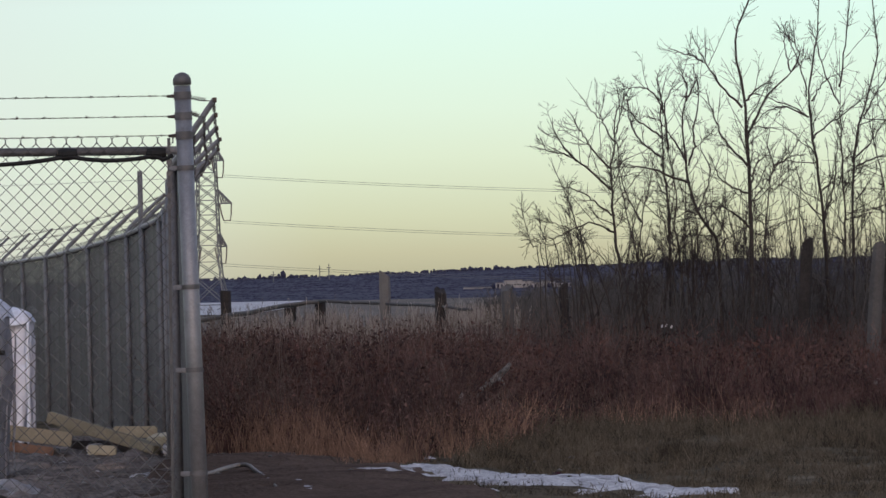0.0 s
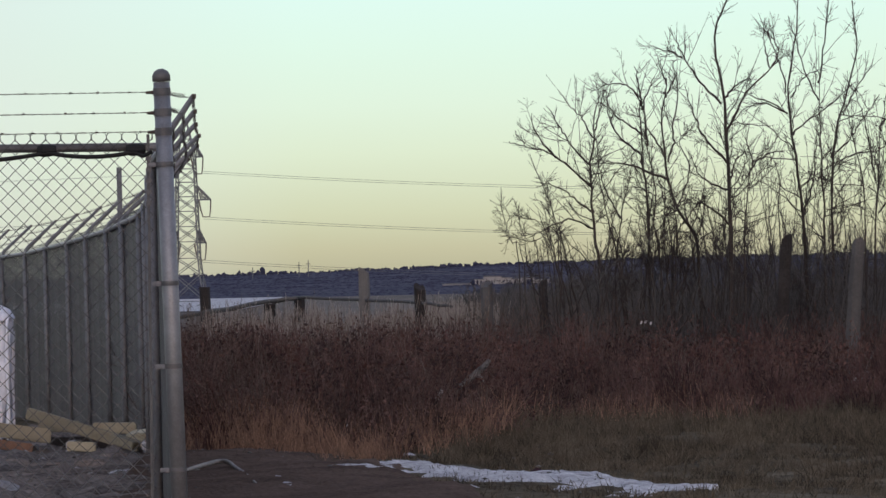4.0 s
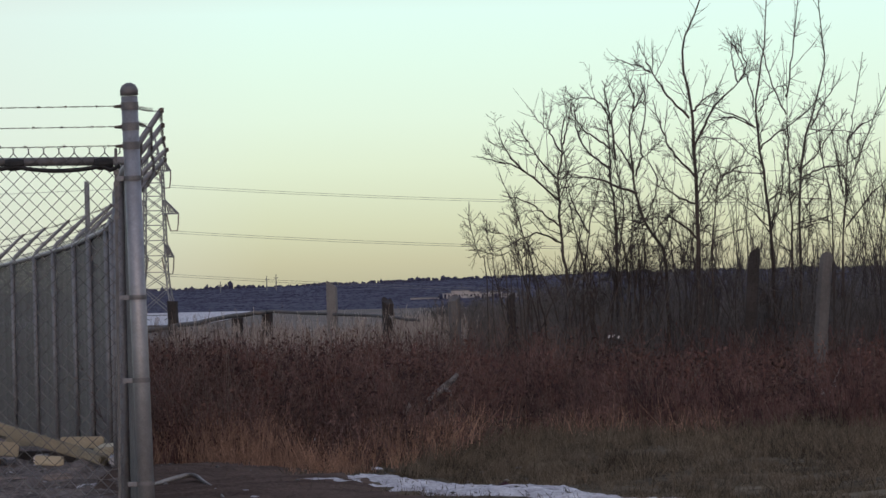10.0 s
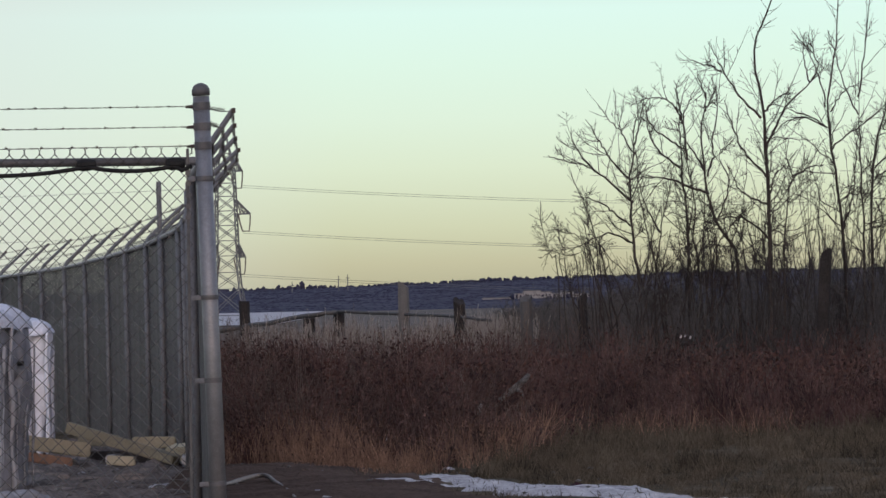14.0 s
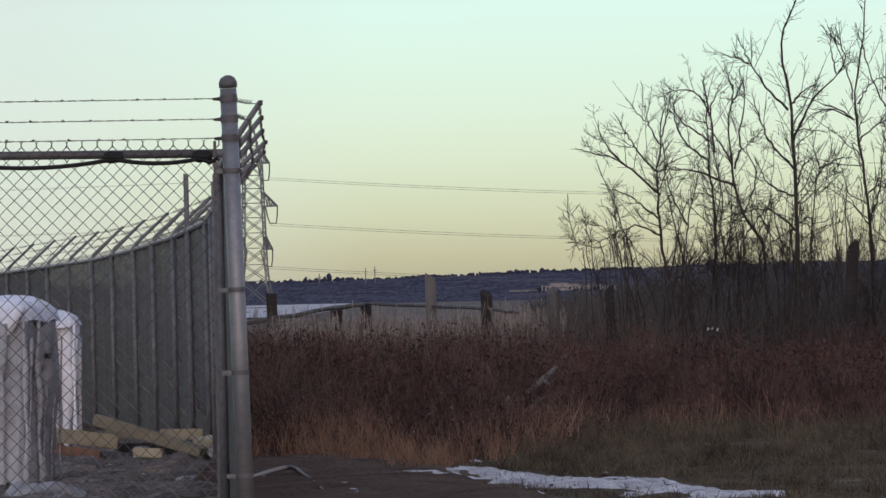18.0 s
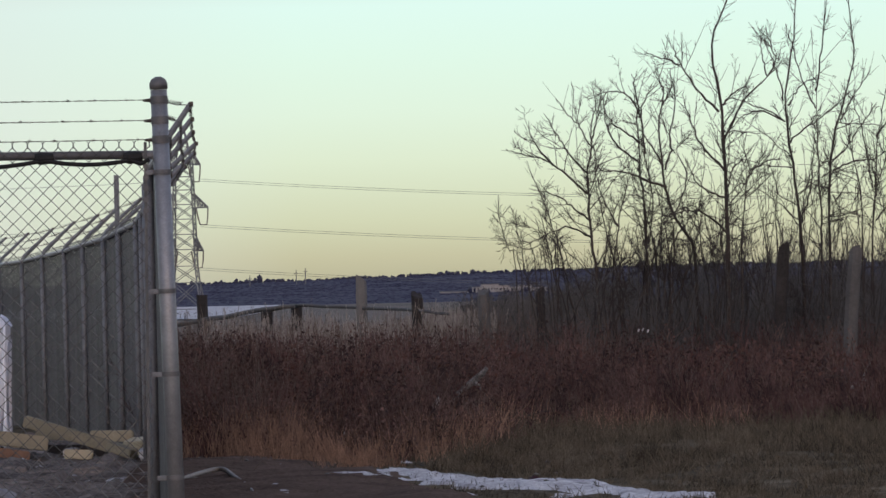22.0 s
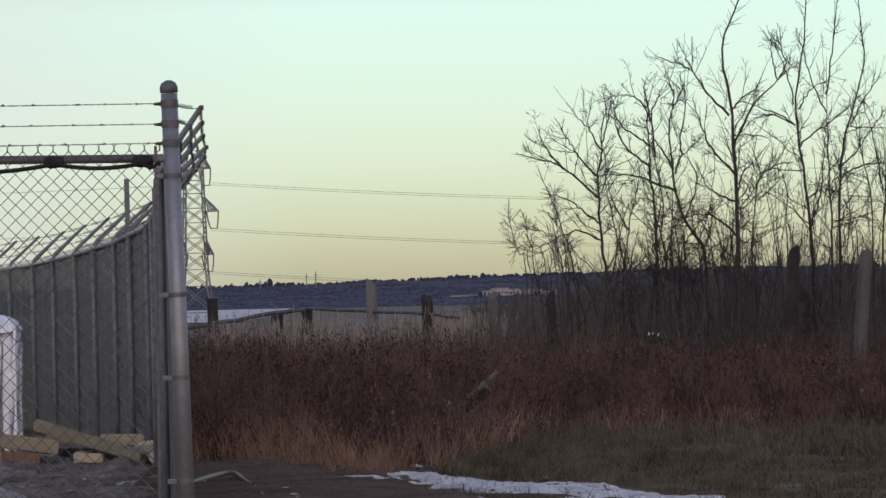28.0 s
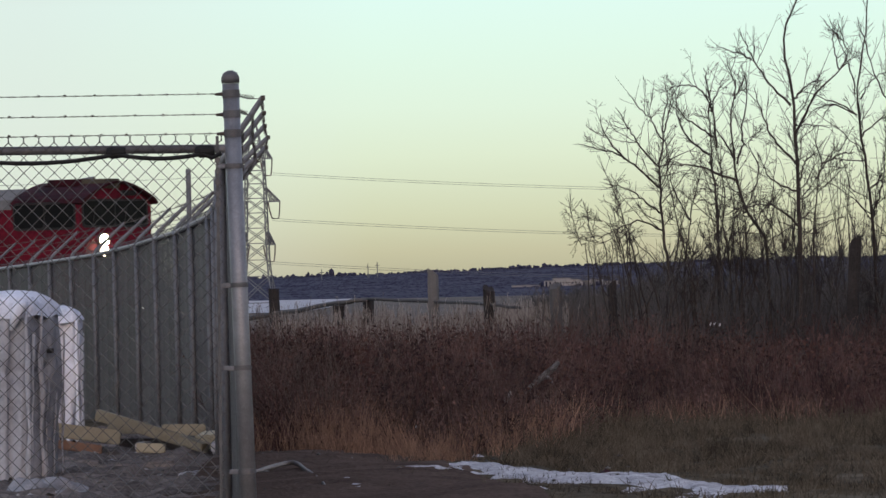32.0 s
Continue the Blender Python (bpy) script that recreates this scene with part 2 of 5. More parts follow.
def sprouts(rng, n, start, way, length, r0, r1, k=4, bend=0.15, wiggle=0.03):
    """n strands from start (n, 3) along way (n, 3), each of its length, bent and a little crooked."""
    s = np.linspace(0, 1, k)[None, :, None]
    way = way / (np.linalg.norm(way, axis=1, keepdims=True) + 1e-9)
    length = np.broadcast_to(length, (n,))[:, None, None]
    curve = rng.normal(0, bend, (n, 1, 3))
    pts = start[:, None] + way[:, None] * length * s + curve * length * s ** 2
    pts[:, 1:] += rng.normal(0, wiggle, (n, k - 1, 3)) * length
    rad = np.broadcast_to(r0, (n,))[:, None] * (1 - s[..., 0]) + np.broadcast_to(r1, (n,))[:, None] * s[..., 0]
    return pts, rad


def offshoots(rng, parent, per, lo, hi, angle, length, thick, k=4, up=0.25, bend=0.12, wiggle=0.035, tip=0.0008):
    """Side shoots along every strand of parent: per shoots each, between lo and hi of its length."""
    pts, rad = parent
    n, kp, _ = pts.shape
    idx = np.repeat(np.arange(n), per)
    m = len(idx)
    s = rng.uniform(lo, hi, m)
    f = s * (kp - 1)
    i = np.minimum(f.astype(int), kp - 2)
    w = (f - i)[:, None]
    p = pts[idx, i] * (1 - w) + pts[idx, i + 1] * w
    t = pts[idx, i + 1] - pts[idx, i]
    t /= np.linalg.norm(t, axis=1, keepdims=True) + 1e-9
    r = rad[idx, i] * (1 - w[:, 0]) + rad[idx, i + 1] * w[:, 0]
    out = rng.normal(0, 1, (m, 3))
    out -= t * (out * t).sum(1, keepdims=True)
    out /= np.linalg.norm(out, axis=1, keepdims=True) + 1e-9
    a = np.radians(rng.normal(angle, 12, m))[:, None]
    way = t * np.cos(a) + out * np.sin(a)
    way[:, 2] += up
    whole = np.linalg.norm(np.diff(pts, axis=1), axis=2).sum(1)[idx]
    size = whole * rng.uniform(0.5, 1.2, m) * length * (1.15 - 0.7 * s)
    return sprouts(rng, m, p, way, size, np.maximum(r * thick, tip), tip, k, bend, wiggle)


def octa_mesh(name, centers, sizes, mat):
    """Small eight-sided lumps."""
    n = len(centers)
    d = np.array([(1, 0, 0), (-1, 0, 0), (0, 1, 0), (0, -1, 0), (0, 0, 1), (0, 0, -1)], float)
    v = centers[:, None] + d[None] * sizes[:, None]
    t = np.array([(0, 2, 4), (2, 1, 4), (1, 3, 4), (3, 0, 4), (2, 0, 5), (1, 2, 5), (3, 1, 5), (0, 3, 5)])
    tris = (np.arange(n)[:, None, None] * 6 + t[None]).reshape(-1, 3)
    return array_mesh(name, v.reshape(-1, 3), np.zeros((0, 4), int), mat, tris)


# ---- the lie of the land ----
GROUND_Y = (-80, 0, 20, 28, 36, 46, 55, 84, 155, 200, 400, 1100, 1300, 1600, 3400, 4700, 5200)
GROUND_Z = (0.0, 0.0, 0.06, 0.12, 0.06, 0.02, -0.06, -0.31, -1.25, -1.95, -3.0, -3.4, -3.6, -12.0, -17.0, -1.0, -1.0)


def land(x, y):
    z = np.interp(y, GROUND_Y, GROUND_Z)
    far = np.clip((np.asarray(y) - 3400) / 1300, 0, 1)
    z = z + far * (np.asarray(x) * 0.006 + 1.8 * np.sin(np.asarray(x) / 130.0))
    near = np.clip((np.asarray(y) - 15) / 10, 0, 1) * np.clip((110 - np.asarray(y)) / 30, 0, 1)
    return z + near * (0.025 * np.sin(np.asarray(x) * 1.3 + np.asarray(y) * 0.4) + 0.018 * np.sin(np.asarray(x) * 2.9 - np.asarray(y) * 0.9))


def level(x, y):
    return float(land(x, y))


def sheet(name, xs, ys, lift, mat, rough=0.0, seed=1):
    rng = np.random.default_rng(seed)
    X, Y = np.meshgrid(xs, ys)
    Z = land(X, Y) + lift + rng.normal(0, 1, X.shape) * rough
    v = np.stack([X, Y, Z], -1).reshape(-1, 3)
    w = len(xs)
    i = (np.arange(len(ys) - 1)[:, None] * w + np.arange(w - 1)[None]).reshape(-1)
    return array_mesh(name, v, np.stack([i, i + 1, i + w + 1, i + w], -1), mat)


def patch(name, mat, x0, x1, y0, y1, step, lift, thick, seed, cut=0.0, hills=0.012, band=None):
    """A patch with a ragged rim: a grid cut by noise, thinning to its edge and sunk below the ground there."""
    nx, ny = max(4, int((x1 - x0) / step)), max(4, int((y1 - y0) / step))
    xs, ys = np.linspace(x0, x1, nx), np.linspace(y0, y1, ny)
    v, keep = [], {}
    for j, y in enumerate(ys):
        for i, x in enumerate(xs):
            u, w = (i / (nx - 1)) * 2 - 1, (j / (ny - 1)) * 2 - 1
            d = 1 - math.hypot(u, w) ** 2
            if band:
                lo, hi = np.interp(x, band[0], band[1]), np.interp(x, band[0], band[2])
                d = 1 - ((y - (lo + hi) / 2) / ((hi - lo) / 2 + 0.01)) ** 2
            k = d + 0.9 * noise.noise((x * 1.8 + seed, y * 0.9, seed)) + 0.6 * noise.noise((x * 7, y * 3, seed + 9.0)) + 0.3 * noise.noise((x * 19, y * 8, seed)) - 2.2 * max(0.0, noise.noise((x * 4.2 + 3, y * 1.9, seed * 2)) - 0.22) - cut
            h = lift + min(max(k, -0.9), 0.5) * thick * 2 + hills * noise.noise((x * 9, y * 7, seed))
            keep[i, j] = k > -0.8
            v.append((x, y, level(x, y) + h))
    f = [[j * nx + i, j * nx + i + 1, (j + 1) * nx + i + 1, (j + 1) * nx + i] for j in range(ny - 1) for i in range(nx - 1)
         if keep[i, j] or keep[i + 1, j] or keep[i, j + 1] or keep[i + 1, j + 1]]
    used = sorted({i for face in f for i in face})
    new_i = {o: n for n, o in enumerate(used)}
    s = Shape().add([v[o] for o in used], [[new_i[i] for i in face] for face in f])
    return s.mesh(name, mat, True)


def spread(near, fine, step, limit, grow=1.35):
    """Coordinates: even steps from near to fine, then ever longer ones to limit both ways."""
    mid = list(np.arange(near, fine, step))
    a, d = fine, step
    while a < limit[1]:
        mid.append(a)
        d *= grow
        a += d
    mid.append(limit[1])
    a, d = near - step, step
    while a > limit[0]:
        mid.insert(0, a)
        d *= grow
        a -= d
    mid.insert(0, limit[0])
    return np.array(mid)


def fence_x(y):
    return float(np.interp(y, FENCE_LINE[0], FENCE_LINE[1]))


FENCE_LINE = ((28, 30.4, 35.2, 40, 45.3, 50.6, 55.9, 61.2, 69.1, 77.1, 96), (-1.19, -1.34, -1.58, -1.79, -2.12, -2.65, -3.30, -4.05, -5.32, -6.68, -10.0))


ground_x, ground_y = spread(-10, 10, 0.25, (-2600, 2600)), spread(24, 96, 0.25, (-80, 4950), 1.18)
tagged(new("ground", sheet("ground", ground_x, ground_y, 0.0, TURF, 0.012)), "dead brown winter grass sloping down to the valley", "ground", kind="structure")
yard_x, yard_y = np.arange(-9, -1.2, 0.1), np.arange(25, 58, 0.2)
yard_lift = np.where(yard_x[None] < np.interp(yard_y, FENCE_LINE[0], FENCE_LINE[1])[:, None] - 0.02, 0.03, -0.2)
tagged(new("yard_floor", sheet("yard_floor", yard_x, yard_y, yard_lift, GRAVEL, 0.024, 3)),
       "bare trampled dark earth inside the fenced yard", "yard", kind="structure")
EARTH_STRIP = ((-1.95, -1.1, -0.6, -0.1, 0.4, 0.9), (26, 26, 27, 28, 29, 29.5), (47.0, 46.0, 42.0, 36.8, 31.5, 29.8))
tagged(new("bare_earth", patch("bare_earth", EARTH, -1.95, 1.0, 25.5, 47.5, 0.08, 0.022, 0.02, 12.3, 0.1, 0.02, EARTH_STRIP)), "dark brown bare earth along the fence", "earth", kind="structure")
field_x, field_y = np.arange(-140, 141, 20.0), np.arange(190, 1290, 20.0)
tagged(new("field", sheet("field", field_x, field_y, 0.08, PALE_GRASS)), "pale dry hay field beyond the old fence", "field", kind="structure")


# ---- far: hills, woods, building, bank, snow field ----
def lump_mesh(name, centers, sizes, mat):
    """Twenty-sided lumps, each a little uneven."""
    g = (1 + 5 ** 0.5) / 2
    d = np.array([(-1, g, 0), (1, g, 0), (-1, -g, 0), (1, -g, 0), (0, -1, g), (0, 1, g), (0, -1, -g), (0, 1, -g), (g, 0, -1), (g, 0, 1), (-g, 0, -1), (-g, 0, 1)]) / (1 + g * g) ** 0.5
    t = np.array([(0, 11, 5), (0, 5, 1), (0, 1, 7), (0, 7, 10), (0, 10, 11), (1, 5, 9), (5, 11, 4), (11, 10, 2), (10, 7, 6), (7, 1, 8),
                  (3, 9, 4), (3, 4, 2), (3, 2, 6), (3, 6, 8), (3, 8, 9), (4, 9, 5), (2, 4, 11), (6, 2, 10), (8, 6, 7), (9, 8, 1)])
    n = len(centers)
    rng = np.random.default_rng(n)
    v = centers[:, None] + d[None] * sizes[:, None] * rng.uniform(0.75, 1.2, (n, 12, 1))
    return array_mesh(name, v.reshape(-1, 3), np.zeros((0, 4), int), mat, (np.arange(n)[:, None, None] * 12 + t[None]).reshape(-1, 3))


def far_woods():
    rng = np.random.default_rng(5)
    def rise_up(y):
        return np.interp(y, (3350, 3420, 4200, 4740), (0.0, 3.4, 3.6, 5.3))

    xs, ys = np.arange(-640, 641, 8.0), np.concatenate([np.arange(3350, 3430, 16.0), np.arange(3430, 4741, 24.0), [4755, 4770]])
    X, Y = np.meshgrid(xs, ys)
    Z = land(X, Y) + np.where(Y < 4745, rise_up(Y), -6.0) + rng.normal(0, 0.1, X.shape)
    k = len(xs)
    i = (np.arange(len(ys) - 1)[:, None] * k + np.arange(k - 1)[None]).reshape(-1)
    canopy = array_mesh("far_woods", np.stack([X, Y, Z], -1).reshape(-1, 3), np.stack([i, i + 1, i + k + 1, i + k], -1), HAZY_WOODS)
    tagged(new("far_woods", canopy), "bare woods on the far valley side, tinted blue-grey for haze", "woods", kind="stuff")
    n = 18000
    y = 3380 + 1360 * rng.uniform(0, 1, n) ** 0.6
    x = rng.uniform(-1, 1, n) * (200 + 0.09 * y)
    h = rng.uniform(0.35, 0.8, n)
    w = rng.uniform(1.0, 3.6, n)
    c = np.stack([x, y, land(x, y) + rise_up(y) - 0.35 * h], -1)
    tagged(new("far_crowns", octa_mesh("far_crowns", c, np.stack([w, w * 3, h], -1), HAZY_WOODS)), "low bare crowns over the far woods", "woods", kind="stuff")
    n = 1300
    y = rng.uniform(4690, 4742, n)
    x = rng.uniform(-1, 1, n) * 560
    big = 0.5 + 0.5 * np.sin(x / 17.0) * np.sin(x / 41.0 + 1.0)
    h = rng.uniform(0.5, 1.9, n) * (0.6 + 0.9 * big) * np.where(rng.uniform(0, 1, n) > 0.93, 1.9, 1.0)
    w = rng.uniform(0.7, 2.3, n) * (0.6 + 0.6 * big)
    c = np.stack([x, y, land(x, y) + rise_up(y) + h * 0.35], -1)
    tagged(new("ridge_trees", lump_mesh("ridge_trees", c, np.stack([w, w, h], -1), HAZY_WOODS)), "uneven tree tops along the far ridge", "woods", kind="stuff")


far_woods()

def far_building():
    x0, y0 = 31.0, 3850.0
    z0 = level(52, y0) - 1.0
    b = thing("warehouse", pose(x0, y0, z0), "long low pale building among far woods", "building")
    top = -4.6 - z0
    blocks = ((-18, 3, 4, 20, -2.3), (3, 8.5, 1, 20, 0.2), (8.5, 20, 0, 20, 1.8), (20, 27, 1.5, 21, 1.0), (27, 33, 3, 21, -0.1), (33, 41, 2, 20, 0.7), (41, 52, 4, 20, -0.7))
    for x, w, y, d, up in blocks:
        part("wall", Shape().box(x, w, y, d, 0, top + up), WALL, b)
        part("roof", Shape().box(x - 0.3, w + 0.3, y - 0.4, d + 0.4, top + up, top + up + 0.35), ROOF_GREY, b)
    for x in (4.2, 6.4, 9.6, 11.4, 13.2, 15.0, 16.8, 18.4, 21.2, 23.2, 25.2, 34.2, 36.4, 38.6):
        y = 1 if x < 8.5 else 0 if x < 20 else 1.5 if x < 33 else 2
        part("window", Shape().box(x, x + 0.9, y - 0.15, y + 0.3, top - 1.3, top - 0.6), DARK_GLASS, b)

    rng = np.random.default_rng(61)
    n = 34
    x, y = x0 + rng.uniform(0, 56, n), y0 - rng.uniform(3, 30, n)
    h = rng.uniform(0.7, 2.3, n)
    c = np.stack([x, y, z0 + top - rng.uniform(1.2, 3.2, n)], -1)
    tagged(new("far_grove", lump_mesh("far_grove", c, np.stack([rng.uniform(0.4, 1.5, n), np.full(n, 1.2), h], -1), HAZY_WOODS)), "bare trees standing before the far building", "woods", kind="stuff")


far_building()


snow_x, snow_y = np.linspace(-110, -24, 14), np.linspace(760, 1330, 15)
tagged(new("snow_field", sheet("snow_field", snow_x, snow_y, 0.22, SNOW)), "open field still white with snow", "snow", kind="structure")


# ---- far: pylons and lines ----
def pylon(place, scale, label):
    """Square lattice tower with three pairs of arms; height 30 before scaling."""
    p = thing("pylon", place @ Matrix.Diagonal((scale, scale, scale, 1)), label, "pylon", "power line pylons")

    def half(z):
        return np.interp(z, (0, 9, 26, 31), (3.4, 1.75, 1.3, 0.25))

    legs = [(sx, sy) for sx in (-1, 1) for sy in (-1, 1)]
    zs = [0, 4, 8, 10.5, 13, 15.3, 17.6, 19.8, 22, 24, 26, 28.5, 31]
    for sx, sy in legs:
        part("leg", Shape().tube([(sx * half(z), sy * half(z), z) for z in zs], 0.12, 4), PYLON, p)
    brace = Shape()
    for z0, z1 in zip(zs[:-2], zs[1:-1]):
        for (ax, ay), (bx, by) in (((-1, -1), (1, -1)), ((1, -1), (1, 1)), ((1, 1), (-1, 1)), ((-1, 1), (-1, -1))):
            a0, a1, b0, b1 = (ax * half(z0), ay * half(z0), z0), (ax * half(z1), ay * half(z1), z1), (bx * half(z0), by * half(z0), z0), (bx * half(z1), by * half(z1), z1)
            brace.tube([a0, b1], 0.075, 4).tube([b0, a1], 0.075, 4).tube([a1, b1], 0.07, 4)
    part("lattice", brace, PYLON, p)
    for z, reach in ((12.8, 2.8), (19.3, 3.65), (25.8, 2.6)):
        for side in (-1, 1):
            arm = Shape()
            h = half(z)
            tip = (side * reach, 0, z)
            for y in (-h, h):
                arm.tube([(side * h * 0.9, y, z), tip], 0.14, 4).tube([(side * h * 0.9, y, z + 2.2), tip], 0.13, 4)
                for k in (0.2, 0.4, 0.6, 0.8):
                    x = side * h + (side * reach - side * h) * k
                    arm.tube([(x, y * (1 - k), z), (x, y * (1 - k), z + 2.2 * (1 - k))], 0.06, 4)
                    arm.tube([(x, y * (1 - k), z), (side * h + (side * reach - side * h) * (k - 0.2), y * (1.2 - k), z + 2.2 * (1.2 - k))], 0.06, 4)
            a = part("crossarm", arm, PYLON, p)
            drop = 2.6
            loop = [(side * (reach - 0.05), 0.3, z - 0.1), (side * (reach - 0.12), 0.3, z - drop * 0.6), (side * (reach - 0.25), 0.1, z - drop), (side * (reach - 1.2), -0.1, z - drop), (side * (reach - 1.5), -0.3, z - drop * 0.6), (side * (reach - 1.75), -0.4, z - 0.1)]
            part("insulator", Shape().tube(loop, 0.11, 6), PORCELAIN, a)
    return p


PYLON_AT = (-35.3, 900.0)
pylon(pose(*PYLON_AT, -6.3, 0, 0, -6), 1.0, "grey lattice steel pylon with drooping conductor loops")
far_p = pylon(pose(-78.0, 1700.0, -13.0, 0, 0, -6), 1.0, "small distant grey lattice pylon")


def lines():
    for z, reach in ((17.0, 2.4), (10.1, 2.4), (3.6, 1.8)):
        for dz, dy in ((0.0, 0.0), (0.32, 0.6)):
            x0 = PYLON_AT[0] + reach
            pts = [(x0 + q, PYLON_AT[1] + dy, z + dz - 0.085 * q + 0.00037 * q * q) for q in range(0, 131, 5)]
            single("power_line", Shape().tube(pts, 0.026, 5), PYLON, "thin sagging high-voltage conductor", "power line", "power lines")
        pts = [(PYLON_AT[0] - reach - q, PYLON_AT[1], z - 0.03 * q + 0.0003 * q * q) for q in range(0, 91, 5)]
        single("power_line", Shape().tube(pts, 0.032, 5), PYLON, "thin sagging high-voltage conductor", "power line", "power lines")


lines()
for x, h in ((-188, 9), (-128, 7), (-93, 10), (-86, 11)):
    y = 4500.0
    single("distant_mast", Shape().tube([(0, 0, 0), (0, 0, h + 6)], [0.5, 0.3], 6).box(-1.6, 1.6, -0.2, 0.2, h + 3, h + 3.5), PYLON, "tiny grey mast on the skyline", "mast", "masts on the skyline", place=pose(x, y, level(x, y)))


# ---- the railway behind the fence ----
HEAD = Vector((math.sin(radians(55)), -math.cos(radians(55)), 0.0))
STOP = Vector((-9.32, 148.0, -0.77))
SPEED = 2.2
TURN_Z = math.degrees(math.atan2(HEAD.y, HEAD.x))


def rise(s):
    """Height of the rails at s metres along, from where the train ends."""
    return 0.042 * s if s > -8 else -0.336 + 0.01 * (s + 8)


def railway():
    def at(s, side, up):
        p = STOP + HEAD * s
        return (p.x - HEAD.y * side, p.y + HEAD.x * side, STOP.z + rise(s) + up)

    s = Shape()
    for a in range(-120, 45, 5):
        ring = [at(q, side, up) for q in (a, a + 5) for side, up in ((-3.4, -1.6), (-1.7, -0.26), (1.7, -0.26), (3.4, -1.6))]
        s.add(ring, [[k, k + 1, 5 + k, 4 + k] for k in range(3)])
    single("track_bed", s, STONE, "grey crushed stone railway bed", "track bed", kind="structure")
    for side in (-0.75, 0.75):
        single("rail", Shape().tube([at(q, side, -0.075) for q in range(-120, 46, 5)], 0.07, 6), STEEL, "worn steel rail on the track bed", "rail", "rails of the track")
    tie = Shape().box(-0.11, 0.11, -1.3, 1.3, -0.3, -0.14, None, 0.01)
    me = tie.mesh("tie", DARK_WOOD)
    for q in range(-60, 12):
        ob = new("tie", me)
        p = at(q * 0.8, 0, 0)
        ob.matrix_basis = pose(*p, 0, 0, TURN_Z)
        tagged(ob, "dark wooden railway tie across the rails", "railway tie", "ties of the track")


railway()


def locomotive():
    """Local x ahead, z up from the rails; the windscreen stands at x = 0."""
    e = thing("locomotive", pose(*STOP, 0, 0, TURN_Z), "dull red diesel locomotive with lit headlight", "locomotive")
    arc = [(-1.46, 4.06), (-1.36, 4.17), (-1.15, 4.28), (-0.85, 4.41), (-0.5, 4.53), (-0.15, 4.60), (0.15, 4.60), (0.5, 4.53), (0.85, 4.41), (1.15, 4.28), (1.36, 4.17), (1.46, 4.06)]
    cab = [(-1.44, 1.5)] + arc + [(1.44, 1.5)]
    s = Shape().prism(cab, 0.0, 2.12)
    s.v = [(-y, x, z) for x, y, z in s.v]
    part("cab", s, RED_PAINT, e)
    for y0, y1, mat, label in ((-0.20, 0.5, RED_GRIME, "grimy dark red visor over the windscreens"), (0.5, 2.16, RED_GRIME, "sooty dark red rear of the cab roof")):
        wide = 1.045 if y0 < 0 else 1.012
        s = Shape().prism([(x * wide, z + 0.03) for x, z in arc] + [(x * 0.99, z - 0.015) for x, z in arc[::-1]], y0, y1)
        s.v = [(-y, x, z) for x, y, z in s.v]
        part("cab_roof", s, mat, e, label)
    nose = Shape().prism([(-1.45, 1.5), (-1.45, 3.0), (-1.2, 3.28), (1.2, 3.28), (1.45, 3.0), (1.45, 1.5)], -0.22, 0.0)
    nose.v = [(-y, x, z) for x, y, z in nose.v]
    part("nose", nose, RED_PAINT, e)
    # windscreens, side windows, pillars
    def rounded(a0, a1, z0, z1, r):
        corners = ((a1 - r, z1 - r, 0), (a0 + r, z1 - r, 90), (a0 + r, z0 + r, 180), (a1 - r, z0 + r, 270))
        return [(a + r * math.cos(radians(q + k * 30)), z + r * math.sin(radians(q + k * 30))) for a, z, q in corners for k in range(4)]

    def front_pane(a0, a1, z0, z1, r, x0, x1):
        p = Shape().prism(rounded(a0, a1, z0, z1, r), x0, x1)
        p.v = [(y, x, z) for x, y, z in p.v]
        return p

    part("gasket", front_pane(-1.30, 1.32, 3.48, 4.19, 0.12, 0.0, 0.016), BLACK_PAINT, e, "black rubber surround of the windscreens")
    for y0, y1 in ((-1.22, -0.03), (0.03, 1.24)):
        w = part("windscreen", front_pane(y0, y1, 3.54, 4.13, 0.09, 0.0, 0.024), DARK_GLASS, e)
        part("wiper", Shape().tube([(0.04, y0 + 0.3, 3.54), (0.04, y0 + 0.42, 4.02)], 0.014, 5), BLACK_PAINT, w)
    for side in (-1, 1):
        part("window_seal", Shape().prism(rounded(-2.06, -0.06, 3.44, 4.13, 0.12), side * 1.462 - 0.012, side * 1.462 + 0.012), BLACK_PAINT, e)
        for x0, x1 in ((-2.0, -1.08), (-1.02, -0.12)):
            part("side_window", Shape().prism(rounded(x0, x1, 3.5, 4.07, 0.09), side * 1.466 - 0.018, side * 1.466 + 0.018), DARK_GLASS, e)
    for z in (3.17, 2.88):
        lamp = part("headlight", Shape().tube([(0.24, -0.80, z), (0.33, -0.80, z)], [0.155, 0.14], 16), GLOW, e, "bright lit headlight")
        part("bezel", Shape().tube([(0.22, -0.80, z), (0.29, -0.80, z)], [0.185, 0.175], 14), STEEL, lamp)
    part("roof_hatch", Shape().box(-1.85, -0.55, -0.62, 0.62, 4.40, 4.70, None, 0.13), RED_GRIME, e, "raised sooty hatch on the cab roof", True)
    part("roof_box", Shape().box(-0.7, 0.1, -0.45, 0.14, 4.45, 4.69, None, 0.03), BROWN_PAINT, e, "dull brown lamp box on the cab roof")
